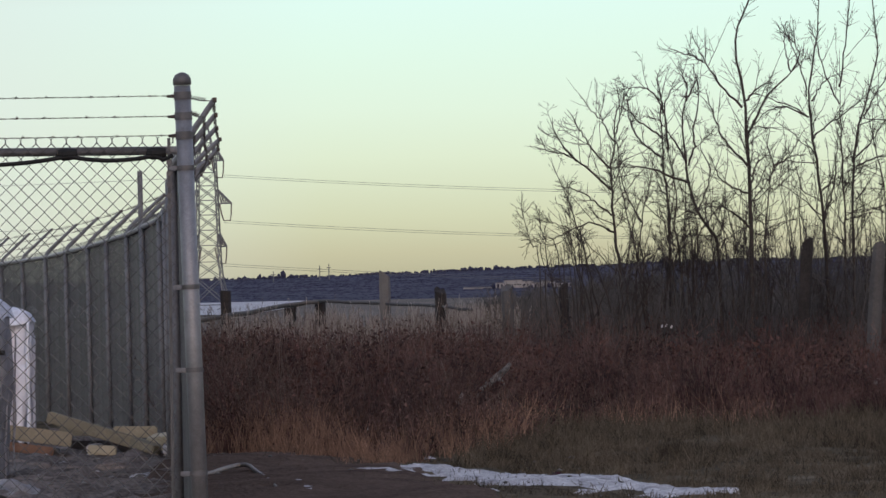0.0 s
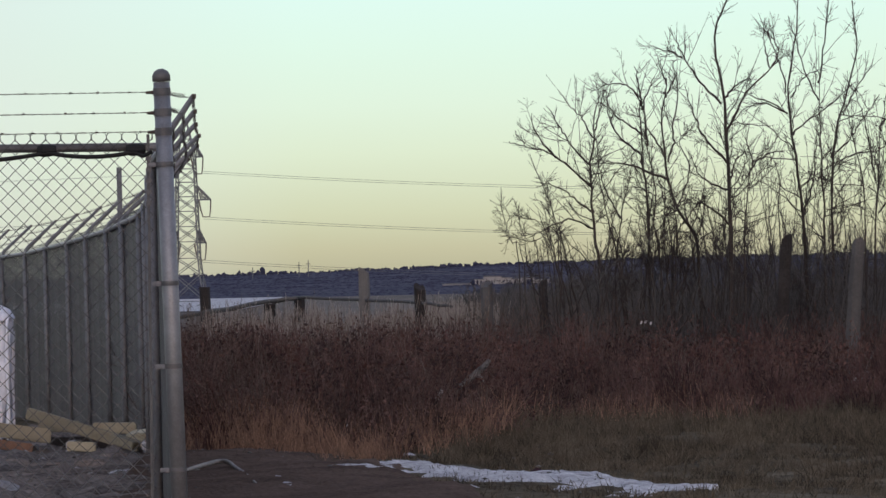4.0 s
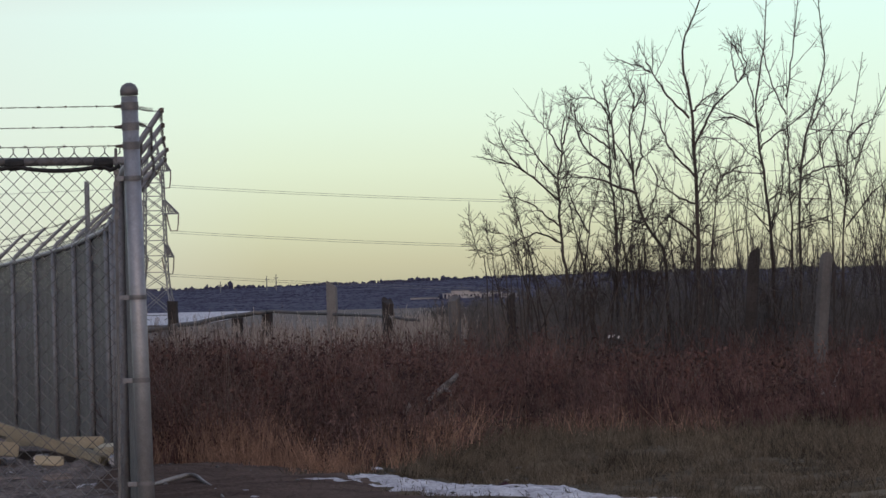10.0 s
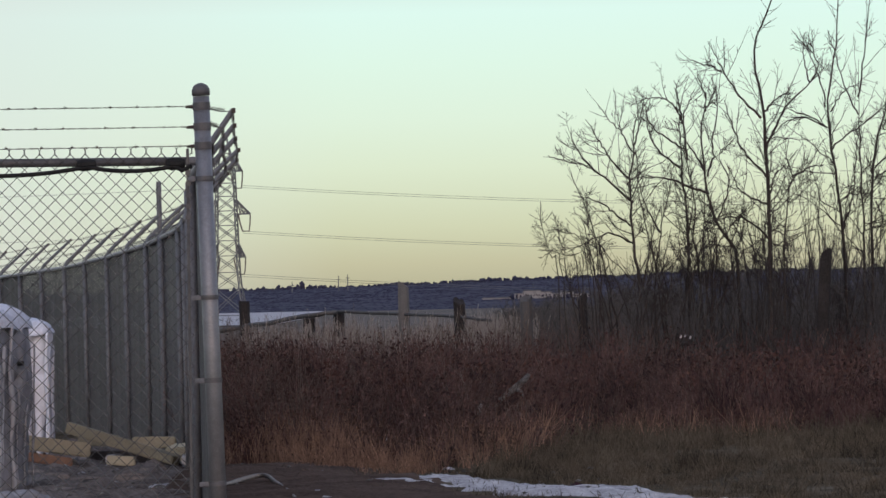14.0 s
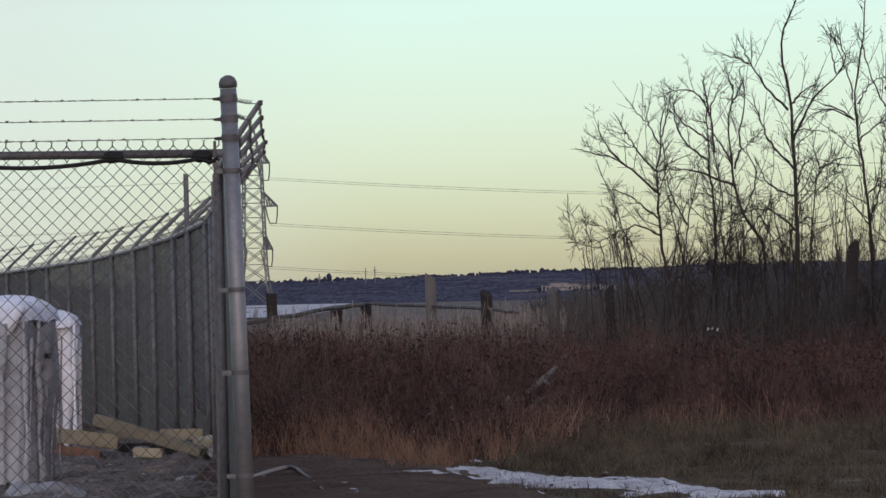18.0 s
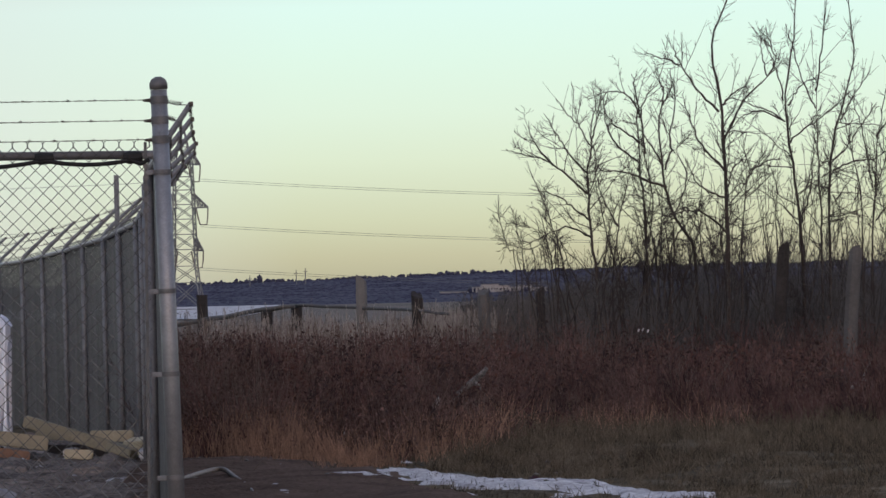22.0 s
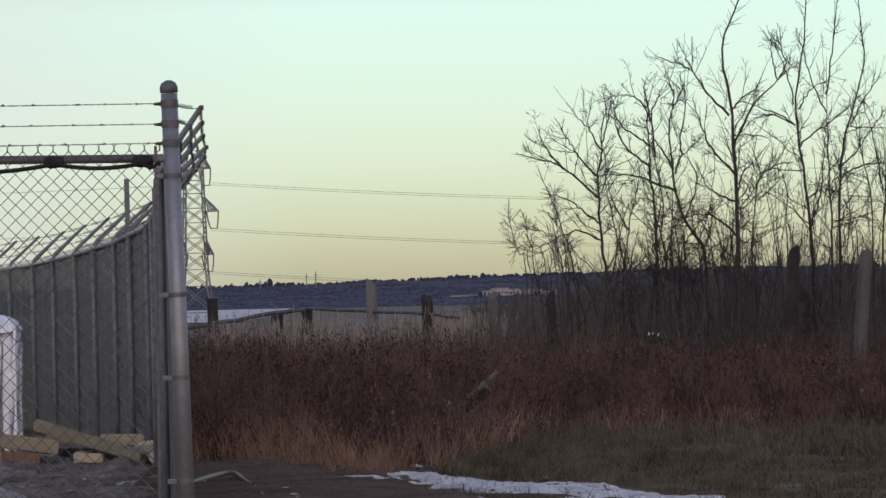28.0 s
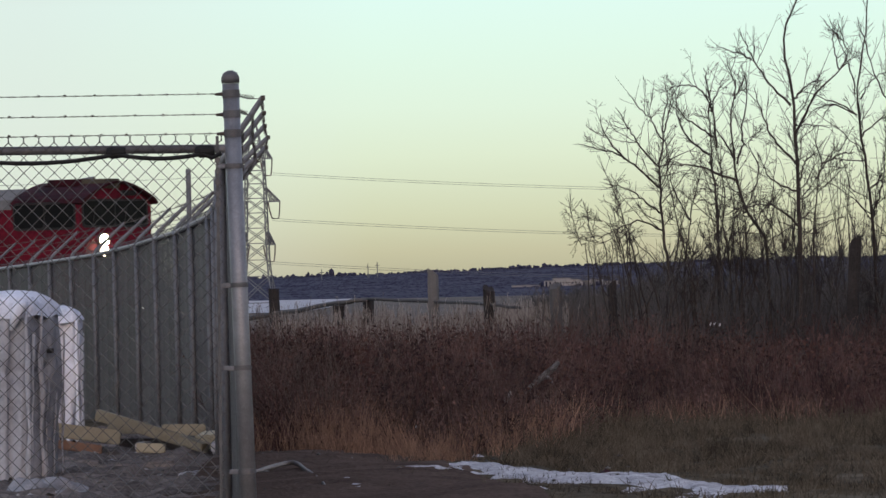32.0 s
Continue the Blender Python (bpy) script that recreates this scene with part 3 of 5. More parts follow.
    for y, lens, label in ((-0.45, DARK_GLASS, "unlit ditch light above the pilot"), (0.45, DITCH_GLOW, "lit ditch light above the pilot")):
        d = part("ditch_light", Shape().tube([(0.44, y, 1.46), (0.50, y, 1.46)], 0.06, 14), lens, e, label)
        part("bracket", Shape().box(0.34, 0.45, y - 0.10, y + 0.10, 1.36, 1.57, None, 0.02), BLACK_PAINT, d)
    part("number_board", Shape().box(-0.02, 0.04, 0.25, 0.85, 4.27, 4.40, None, 0.02), BLACK_PAINT, e)
    part("horn", Shape().tube([(-1.2, 0.2, 4.70), (-0.8, 0.2, 4.70)], [0.03, 0.07], 8).box(-1.1, -1.0, 0.15, 0.25, 4.55, 4.70), STEEL, e)
    part("frame", Shape().box(-18.5, 0.4, -1.5, 1.5, 1.15, 1.5, None, 0.03), BLACK_PAINT, e)
    pilot = Shape().prism([(-1.5, 0.15), (-1.5, 1.3), (1.5, 1.3), (1.5, 0.15), (0, 0.1)], -0.75, -0.55)
    pilot.v = [(-y, x, z) for x, y, z in pilot.v]
    part("pilot", pilot, BLACK_PAINT, e)
    part("coupler", Shape().box(0.7, 1.15, -0.14, 0.14, 0.75, 1.05, None, 0.05), STEEL, e)
    hood = [(-1.0, 1.5), (-1.0, 4.2), (-0.75, 4.46), (0.75, 4.46), (1.0, 4.2), (1.0, 1.5)]
    s = Shape().prism(hood, 2.14, 18.2)
    s.v = [(-y, x, z) for x, y, z in s.v]
    part("hood", s, RED_PAINT, e)
    s = Shape().prism([(-1.03, 3.98), (-1.03, 4.22), (-0.78, 4.49), (0.78, 4.49), (1.03, 4.22), (1.03, 3.98)], 2.17, 18.1)
    s.v = [(-y, x, z) for x, y, z in s.v]
    part("hood_roof", s, ROOF_GREY, e, "grimy grey hood roof")
    for i in range(9):
        for side in (-1, 1):
            d = part("hood_door", Shape().box(-4.3 - i * 1.5, -3.0 - i * 1.5, side * 1.0 - 0.02, side * 1.0 + 0.02, 1.7, 3.9, None, 0.01), RED_PAINT, e)
            part("door_latch", Shape().box(-3.2 - i * 1.5, -3.12 - i * 1.5, side * 1.02 - 0.02, side * 1.02 + 0.02, 2.7, 2.9), STEEL, d)
    for i in range(3):
        part("roof_fan", Shape().tube([(-11 - i * 1.9, 0, 4.48), (-11 - i * 1.9, 0, 4.68)], 0.7, 18), BLACK_PAINT, e)
    part("exhaust_stack", Shape().box(-8.6, -7.8, -0.25, 0.25, 4.45, 4.75, None, 0.03), BLACK_PAINT, e)
    for side in (-1, 1):
        rail = Shape().tube([(-18, side * 1.45, 2.55), (-2.7, side * 1.45, 2.55)], 0.02, 6)
        part("handrail", rail, STEEL, e)
        for i in range(9):
            part("stanchion", Shape().tube([(-2.9 - i * 1.85, side * 1.45, 1.5), (-2.9 - i * 1.85, side * 1.45, 2.55)], 0.018, 6), STEEL, e)
        for k in range(3):
            part("step", Shape().box(-0.1, 0.4, side * 1.5 - 0.2, side * 1.5 + 0.06, 0.35 + k * 0.35, 0.39 + k * 0.35), STEEL, e)
    part("fuel_tank", Shape().box(-12.2, -6.6, -1.3, 1.3, 0.35, 1.15, None, 0.15), BLACK_PAINT, e)
    for c in (-3.4, -15.2):
        truck = part("truck", Shape().box(c - 2.4, c + 2.4, -1.12, -0.92, 0.45, 0.85, None, 0.05).box(c - 2.4, c + 2.4, 0.92, 1.12, 0.45, 0.85, None, 0.05).box(c - 0.6, c + 0.6, -0.9, 0.9, 0.6, 1.14), BLACK_PAINT, e)
        for k in (-1.75, 0.0, 1.75):
            for side in (-1, 1):
                part("wheel", Shape().tube([(c + k, side * 0.68, 0.51), (c + k, side * 0.82, 0.51)], [0.53, 0.51], 20), STEEL, truck)
    return e


train = locomotive()


def upright(rng, n, lean):
    w = rng.normal(0, lean, (n, 3))
    w[:, 2] = 1
    return w


# ---- trees behind the old fence ----
def smooth_line(points, k=14):
    """A stem: a soft curve through a few bends."""
    p = np.array(points, float)
    s = np.linspace(0, len(p) - 1, k)
    out = []
    for u in s:
        i = min(int(u), len(p) - 2)
        t = u - i
        a, b, c, d = p[max(i - 1, 0)], p[i], p[i + 1], p[min(i + 2, len(p) - 1)]
        out.append(0.5 * (2 * b + (c - a) * t + (2 * a - 5 * b + 4 * c - d) * t * t + (3 * b - a - 3 * c + d) * t ** 3))
    return np.array(out)


def shoots(rng, parent, per, lo, hi, angle, short, long, r0, r1, k=5, up=0.25, bend=0.10, wiggle=0.012, fade=0.8):
    """Side shoots of true lengths: per of them on every strand of parent, between lo and hi of its length."""
    pts, rad = parent
    n, kp, _ = pts.shape
    idx = np.repeat(np.arange(n), per)
    m = len(idx)
    s = rng.uniform(lo, hi, m)
    f = s * (kp - 1)
    i = np.minimum(f.astype(int), kp - 2)
    w = (f - i)[:, None]
    p = pts[idx, i] * (1 - w) + pts[idx, i + 1] * w
    t = pts[idx, i + 1] - pts[idx, i]
    t /= np.linalg.norm(t, axis=1, keepdims=True) + 1e-9
    r = rad[idx, i] * (1 - w[:, 0]) + rad[idx, i + 1] * w[:, 0]
    out = rng.normal(0, 1, (m, 3))
    out -= t * (out * t).sum(1, keepdims=True)
    out /= np.linalg.norm(out, axis=1, keepdims=True) + 1e-9
    a = np.radians(rng.normal(angle, 14, m))[:, None]
    way = t * np.cos(a) + out * np.sin(a)
    L = (rng.uniform(short, long, m) * (1.0 + fade * (0.25 - s)) + r)[:, None, None]
    u = np.linspace(0, 1, k)[None, :, None]
    curl = rng.normal(0, bend, (m, 1, 3))
    curl[..., 2] += up
    line = p[:, None] + way[:, None] * L * u + curl * L * u ** 2
    line[:, 1:] += rng.normal(0, wiggle, (m, k - 1, 3)) * L
    start = np.minimum(r0, np.maximum(r * 0.7, r1))[:, None]
    return line, start * (1 - u[..., 0]) + r1 * u[..., 0]


def bare_tree(x, y, stems, seed, label, bushy=1.0, angle=50, reach=1.0):
    """stems: for each, its root radius and its bends (across, up) from the foot; limbs begin on the stems above."""
    rng = np.random.default_rng(seed)
    tree = thing("bare_tree", pose(x, y, level(x, y) - 0.05), label, "tree", "bare trees along the old fence")
    sets = []
    for r, bends in stems:
        rooted = bends[0][1] < 0.5
        lean = rng.normal(0, 0.05 if rooted else 0.45)
        pts = smooth_line([(a, lean * math.hypot(a - bends[0][0], c - bends[0][1]), c) for a, c in bends], 18)[None]
        thin = max(r * 0.16, 0.003)
        far = np.concatenate([[0.0], np.cumsum(np.linalg.norm(np.diff(pts[0], axis=0), axis=1))])
        rad = (thin + (r * 0.85 - thin) * (1 - far / far[-1])[None] ** (0.9 if rooted else 0.8)) * (1 + rng.normal(0, 0.05, (1, 18)))
        pts = pts + rng.normal(0, 0.007, pts.shape)
        name = "trunk" if rooted else "limb"
        wood = new(name, strands_mesh(name, [(pts, rad)], BARK, 8))
        wood.parent = tree
        size = float(np.linalg.norm(np.diff(pts[0], axis=0), axis=1).sum())
        bare = min(0.75, 1.25 / size) if rooted else 0.06
        free = size * (1 - bare)
        main = (pts, rad)
        whip = min(1.0, 0.45 + size * (0.12 if rooted else 0.5)) * reach
        low = 0.55 if rooted and size > 4 else 0.8 if rooted else 0.92
        a = shoots(rng, main, max(3, round((8.5 if rooted else 7.0) * size * (low - bare) * bushy)), bare, low, angle - 6, 0.08 * whip, (0.52 if rooted else 0.62) * whip, 0.0052, 0.0022, 6, 0.14 if rooted else 0.24, 0.09, 0.008)
        top = shoots(rng, main, max(2, round(4.5 * free)), low * 0.8, 0.95, 38, 0.08, 0.32, 0.0038, 0.0020, 5, 0.12, 0.06, 0.006, 0.3)
        b = shoots(rng, a, max(3, round(4.5 * bushy)), 0.12, 0.95, 38, 0.06, 0.26, 0.0034, 0.0020, 4, 0.08, 0.05, 0.006)
        c = shoots(rng, b, 2, 0.15, 0.9, 44, 0.03, 0.11, 0.0025, 0.0018, 3, 0.05, 0.04, 0.008)
        d = shoots(rng, main, max(4, round(7.5 * free)), bare, 0.97, 56, 0.03, 0.13, 0.0036, 0.0021, 3, 0.05, 0.08, 0.012, 0.2)
        sets += [a, top, b, c, d]
        if rooted and size > 3.0:
            low_limbs = shoots(rng, main, round(13 * bushy), bare * 0.3, bare + 0.28, 64, 0.35, 1.15, 0.0080, 0.0024, 8, 0.10, 0.16, 0.012)
            low_twigs = shoots(rng, low_limbs, 7, 0.1, 0.97, 46, 0.08, 0.30, 0.0034, 0.0020, 4, 0.08, 0.06, 0.008)
            sets += [low_limbs, low_twigs]
    crown = tagged(new("crown", strands_mesh("crown", sets, BARK, 3)), kind="stuff")
    crown.parent = tree
    return tree


bare_tree(2.02, 66.0, [(0.0317, [(0.0, 0.0), (-0.05, 1.49), (-0.1, 1.87), (-0.12, 2.21), (-0.12, 2.49), (-0.14, 2.71), (-0.08, 2.98), (-0.09, 3.21), (-0.04, 3.43)]),
                       (0.0173, [(-0.11, 2.46), (-0.31, 2.63), (-0.46, 2.76), (-0.62, 2.91), (-0.73, 3.07), (-0.78, 3.29)]),
                       (0.0115, [(-0.52, 2.81), (-0.67, 2.89), (-0.8, 2.91), (-1.04, 2.98)]),
                       (0.0144, [(-0.13, 2.69), (-0.33, 2.92), (-0.44, 3.09), (-0.61, 3.38)]),
                       (0.0115, [(-0.09, 2.98), (-0.2, 3.21), (-0.32, 3.34), (-0.46, 3.53)]),
                       (0.0115, [(-0.08, 3.09), (-0.01, 3.33), (0.02, 3.55)]),
                       (0.0144, [(-0.11, 2.18), (-0.32, 2.34), (-0.49, 2.47), (-0.7, 2.53)]),
                       (0.0144, [(-0.1, 1.99), (-0.35, 2.11), (-0.57, 2.05), (-0.83, 1.93)])], 31,
          "small bare tree with a wide twiggy crown leaning over the brush", 0.85)
bare_tree(2.62, 68.0, [(0.0326, [(0.0, 0.0), (-0.03, 1.62), (-0.02, 2.01), (-0.05, 2.49), (-0.08, 2.85), (-0.08, 3.17), (-0.09, 3.46)]),
                       (0.0148, [(-0.07, 3.39), (-0.09, 3.62), (-0.15, 3.88)]),
                       (0.0148, [(-0.1, 2.88), (-0.27, 3.03), (-0.39, 3.23), (-0.45, 3.47), (-0.39, 3.72)]),
                       (0.0148, [(-0.07, 3.1), (-0.23, 3.22), (-0.39, 3.34), (-0.48, 3.56)]),
                       (0.0119, [(-0.08, 3.43), (-0.19, 3.61), (-0.35, 3.67), (-0.48, 3.65), (-0.67, 3.57)]),
                       (0.0237, [(0.14, 0.0), (0.1, 1.62), (0.03, 2.07), (0.06, 2.49), (-0.01, 2.88), (-0.06, 3.17)]),
                       (0.0178, [(-0.01, 2.97), (-0.05, 3.43), (0.02, 3.62), (0.07, 3.75)]),
                       (0.0208, [(-0.41, 0.0), (-0.4, 1.63), (-0.35, 2.01), (-0.31, 2.33), (-0.21, 2.66), (-0.22, 2.95)]),
                       (0.0119, [(-0.34, 2.14), (-0.47, 2.4), (-0.56, 2.73), (-0.49, 2.98)])], 32,
          "multi-stemmed bare tree with dense crossing twigs", 0.8)
bare_tree(3.15, 67.0, [(0.0351, [(0.0, 0.0), (-0.04, 1.67), (-0.12, 1.99), (-0.24, 2.19), (-0.33, 2.44), (-0.38, 2.63), (-0.41, 2.98), (-0.42, 3.24), (-0.38, 3.52), (-0.35, 3.71)]),
                       (0.0146, [(-0.38, 3.49), (-0.31, 3.62), (-0.24, 3.77)]),
                       (0.0117, [(-0.36, 3.65), (-0.43, 3.84), (-0.46, 3.97)]),
                       (0.0175, [(-0.35, 2.56), (-0.59, 2.66), (-0.84, 2.75), (-1.03, 2.76), (-1.25, 2.75)]),
                       (0.0146, [(-0.37, 2.76), (-0.29, 2.95), (-0.28, 3.2), (-0.2, 3.58), (-0.25, 3.93)]),
                       (0.0204, [(-0.33, 0.0), (-0.32, 1.68), (-0.27, 1.96), (-0.15, 2.15), (0.01, 2.31), (0.17, 2.46)]),
                       (0.0146, [(-0.39, 2.82), (-0.58, 3.15), (-0.7, 3.31)]),
                       (0.0117, [(-0.28, 2.22), (-0.18, 2.44), (-0.11, 2.69), (-0.21, 3.01), (-0.07, 3.13)])], 33,
          "bare tree with a trunk leaning over its neighbours", 0.8)
bare_tree(3.41, 66.0, [(0.0403, [(0.0, 0.0), (0.01, 1.75), (0.01, 2.19), (0.01, 2.63), (-0.01, 2.94), (-0.02, 3.29), (-0.05, 3.54), (-0.1, 3.82), (-0.1, 4.14), (-0.03, 4.35), (0.07, 4.57), (0.12, 4.82)]),
                       (0.0173, [(-0.05, 3.35), (-0.21, 3.5), (-0.33, 3.64), (-0.45, 3.83), (-0.53, 3.99), (-0.6, 4.15)]),
                       (0.0115, [(-0.47, 3.86), (-0.6, 3.93), (-0.85, 4.02)]),
                       (0.0173, [(0.0, 3.01), (0.1, 3.22), (0.21, 3.44), (0.34, 3.59), (0.52, 3.75), (0.65, 3.9)]),
                       (0.0115, [(0.49, 3.72), (0.45, 3.91), (0.42, 4.19)]),
                       (0.0115, [(0.51, 3.75), (0.59, 3.93), (0.5, 4.25)]),
                       (0.0144, [(-0.01, 3.41), (0.11, 3.54), (0.27, 3.63)]),
                       (0.0173, [(-0.01, 2.69), (-0.19, 2.9), (-0.32, 3.11), (-0.4, 3.36), (-0.46, 3.55)]),
                       (0.0144, [(-0.0, 2.38), (-0.2, 2.48), (-0.32, 2.58), (-0.41, 2.8)]),
                       (0.0173, [(-0.0, 2.01), (-0.18, 2.17), (-0.33, 2.24), (-0.52, 2.24), (-0.68, 2.2)]),
                       (0.0201, [(0.13, 0.0), (0.16, 1.75), (0.19, 2.13), (0.23, 2.5), (0.27, 2.66), (0.22, 2.91), (0.24, 3.1)]),
                       (0.0144, [(0.28, 2.69), (0.47, 2.78), (0.62, 2.81)]),
                       (0.0144, [(0.03, 2.51), (0.09, 2.72), (0.2, 2.81)])], 34,
          "tall bare tree with a straight trunk and upswept limbs", 0.85)
bare_tree(4.41, 68.0, [(0.0296, [(0.0, 0.0), (-0.03, 1.72), (-0.07, 2.2), (-0.11, 2.56), (-0.16, 2.91), (-0.2, 3.27), (-0.19, 3.59), (-0.13, 3.98), (-0.08, 4.3), (-0.07, 4.62), (-0.03, 4.88)]),
                       (0.0119, [(-0.2, 3.24), (-0.37, 3.36), (-0.56, 3.42), (-0.81, 3.53)]),
                       (0.0119, [(-0.18, 2.98), (0.05, 3.17), (0.28, 3.32), (0.61, 3.6)]),
                       (0.0119, [(-0.2, 3.24), (-0.46, 3.37), (-0.69, 3.31), (-0.86, 3.12)]),
                       (0.0119, [(-0.21, 3.49), (-0.26, 3.79), (-0.35, 4.05), (-0.41, 4.27)]),
                       (0.0148, [(-0.05, 2.07), (0.06, 2.42), (0.13, 2.87), (0.16, 3.13)]),
                       (0.0119, [(-0.16, 3.43), (-0.0, 3.66), (0.13, 3.71)]),
                       (0.0148, [(-0.34, 0.0), (-0.33, 1.72), (-0.33, 2.17), (-0.32, 2.53), (-0.41, 2.76), (-0.45, 2.92)])], 35,
          "tall slim bare tree with a bent trunk", 0.75, 42)
bare_tree(4.54, 67.0, [(0.0234, [(0.0, 0.0), (-0.02, 1.72), (-0.02, 2.16), (-0.04, 2.67), (-0.05, 3.18), (-0.04, 3.63)]),
                       (0.0117, [(-0.04, 3.56), (0.01, 3.88), (0.05, 4.23), (0.09, 4.58), (0.1, 4.83)]),
                       (0.0117, [(-0.05, 3.37), (-0.18, 3.69), (-0.26, 4.01), (-0.34, 4.33)]),
                       (0.0263, [(0.06, 0.0), (0.08, 1.72), (0.09, 2.22), (0.11, 2.67), (0.13, 2.89), (0.22, 3.24), (0.31, 3.55), (0.4, 3.87), (0.4, 4.12), (0.37, 4.41), (0.34, 4.82)]),
                       (0.0117, [(0.13, 2.76), (0.32, 2.95), (0.46, 3.14), (0.65, 3.42)]),
                       (0.0117, [(0.14, 2.67), (0.38, 2.76), (0.58, 2.78), (0.83, 2.97)]),
                       (0.0146, [(0.31, 0.0), (0.27, 1.84), (0.21, 2.13), (0.12, 2.38)]),
                       (0.0117, [(0.23, 3.21), (0.4, 3.49), (0.63, 3.8)])], 36,
          "pair of tall slim bare stems from one root", 0.75, 42)
bare_tree(4.92, 66.0, [(0.0173, [(0.0, 0.0), (0.0, 1.71), (0.0, 2.27), (-0.07, 2.78), (-0.15, 3.16), (-0.23, 3.5)]),
                       (0.0144, [(0.05, 0.0), (0.09, 1.83), (0.15, 2.46), (0.18, 2.99), (0.26, 3.4), (0.36, 4.02)]),
                       (0.0144, [(0.1, 0.0), (0.11, 1.9), (0.17, 2.46), (0.36, 3.02), (0.54, 3.45), (0.77, 3.95)]),
                       (0.0115, [(0.12, 2.46), (0.03, 3.09), (-0.09, 3.5)]),
                       (0.0115, [(0.14, 2.08), (0.36, 2.39), (0.55, 2.58), (0.77, 2.82)]),
                       (0.0115, [(0.18, 3.02), (0.31, 3.18), (0.57, 3.33)])], 37,
          "slender bare sapling with long arching whips", 0.6, 34)
bare_tree(5.51, 67.0, [(0.0146, [(0.0, 0.0), (0.03, 1.84), (0.07, 2.28), (0.17, 2.72), (0.35, 3.29)]),
                       (0.0117, [(-0.01, 0.0), (0.1, 2.03), (0.24, 2.47), (0.5, 3.04)]),
                       (0.0117, [(0.11, 0.0), (0.23, 2.02), (0.4, 2.53), (0.63, 2.97)])], 38,
          "thin bare sapling with straight whips", 0.5, 30)
bare_tree(1.11, 66.5, [(0.0116, [(0.0, 0.0), (-0.04, 1.68), (-0.11, 1.87), (-0.19, 2.13), (-0.21, 2.47)]),
                       (0.0116, [(0.08, 0.0), (0.01, 1.74), (-0.13, 1.94), (-0.25, 2.03)]),
                       (0.0116, [(0.26, 0.0), (0.18, 1.74), (0.03, 1.96), (-0.05, 2.31)]),
                       (0.0116, [(0.39, 0.0), (0.28, 1.86), (0.07, 2.12), (-0.12, 2.16)]),
                       (0.0116, [(0.42, 0.0), (0.41, 1.8), (0.32, 2.18), (0.29, 2.43)]),
                       (0.0116, [(0.39, 0.0), (0.34, 1.74), (0.09, 1.87), (-0.16, 1.92)])], 39,
          "low bare shrub of thin arching whips", 0.6, 34, 0.7)

def shrub(x, y, high, wide, seed, label="low bare shrub with dense crossing twigs", bushy=1.5):
    """Several thin stems fanning out from one root."""
    rng = random.Random(seed)
    stems = []
    for i in range(7):
        a = rng.uniform(-1.25, 1.25) * wide
        h = high * rng.uniform(0.75, 1.1) * (1 - 0.10 * abs(i - 3))
        stems.append((0.018, [(0.04 * (i - 3), 0.0), (a * 0.3 + rng.uniform(-0.06, 0.06), h * 0.45), (a * 0.7, h * 0.75), (a + rng.uniform(-0.15, 0.15), h)]))
    bare_tree(x, y, stems, seed, label, bushy, 56, 0.8)


for x, y, high, wide, seed in ((1.55, 67.0, 2.2, 0.55, 24), (1.85, 67.4, 2.7, 0.45, 27), (2.12, 66.6, 2.4, 0.5, 29), (2.36, 67.2, 2.9, 0.40, 25), (2.66, 66.4, 2.9, 0.42, 53), (2.95, 68.5, 2.8, 0.5, 28),
                               (3.28, 66.9, 2.7, 0.5, 55), (3.72, 68.0, 2.3, 0.5, 56), (4.2, 67.6, 2.0, 0.45, 58), (4.75, 68.4, 2.2, 0.45, 57)):
    shrub(x, y, high, wide, seed, bushy=1.05 if x < 3.5 else 0.9)


def whips():
    rng = np.random.default_rng(27)
    n = 105
    x, y = rng.uniform(3.2, 7.4, n), rng.uniform(63, 74, n)
    st = sprouts(rng, n, np.stack([x, y, land(x, y) - 0.03], -1), upright(rng, n, 0.10), rng.uniform(1.7, 2.9, n) * np.interp(x, (4.8, 5.4), (1.0, 1.12)), 0.010, 0.0026, 8, 0.07, 0.008)
    side = offshoots(rng, st, 6, 0.35, 0.98, 26, 0.3, 0.6, 5, 0.4, 0.07, 0.02, 0.003)
    fine = offshoots(rng, side, 2, 0.2, 1.0, 34, 0.4, 0.8, 3, 0.3, 0.07, 0.02, 0.0026)
    tagged(new("bare_whips", strands_mesh("bare_whips", [st, side, fine], BARK)), "slender bare whips rising from the thicket", "saplings", kind="stuff")


whips()
for x, y, hgt, seed in ((-11.9, 205.0, 4.6, 41), (-15.0, 215.0, 4.4, 42), (-13.6, 210.0, 4.0, 43)):
    bare_tree(x, y, [(0.04, [(0, 0), (0.1, hgt * 0.35), (0.0, hgt * 0.7), (0.15, hgt)]), (0.03, [(0.1, 0), (0.4, hgt * 0.4), (0.6, hgt * 0.85)])], seed,
              "thin bare tree beyond the slatted fence", 0.8, 38, 1.8)


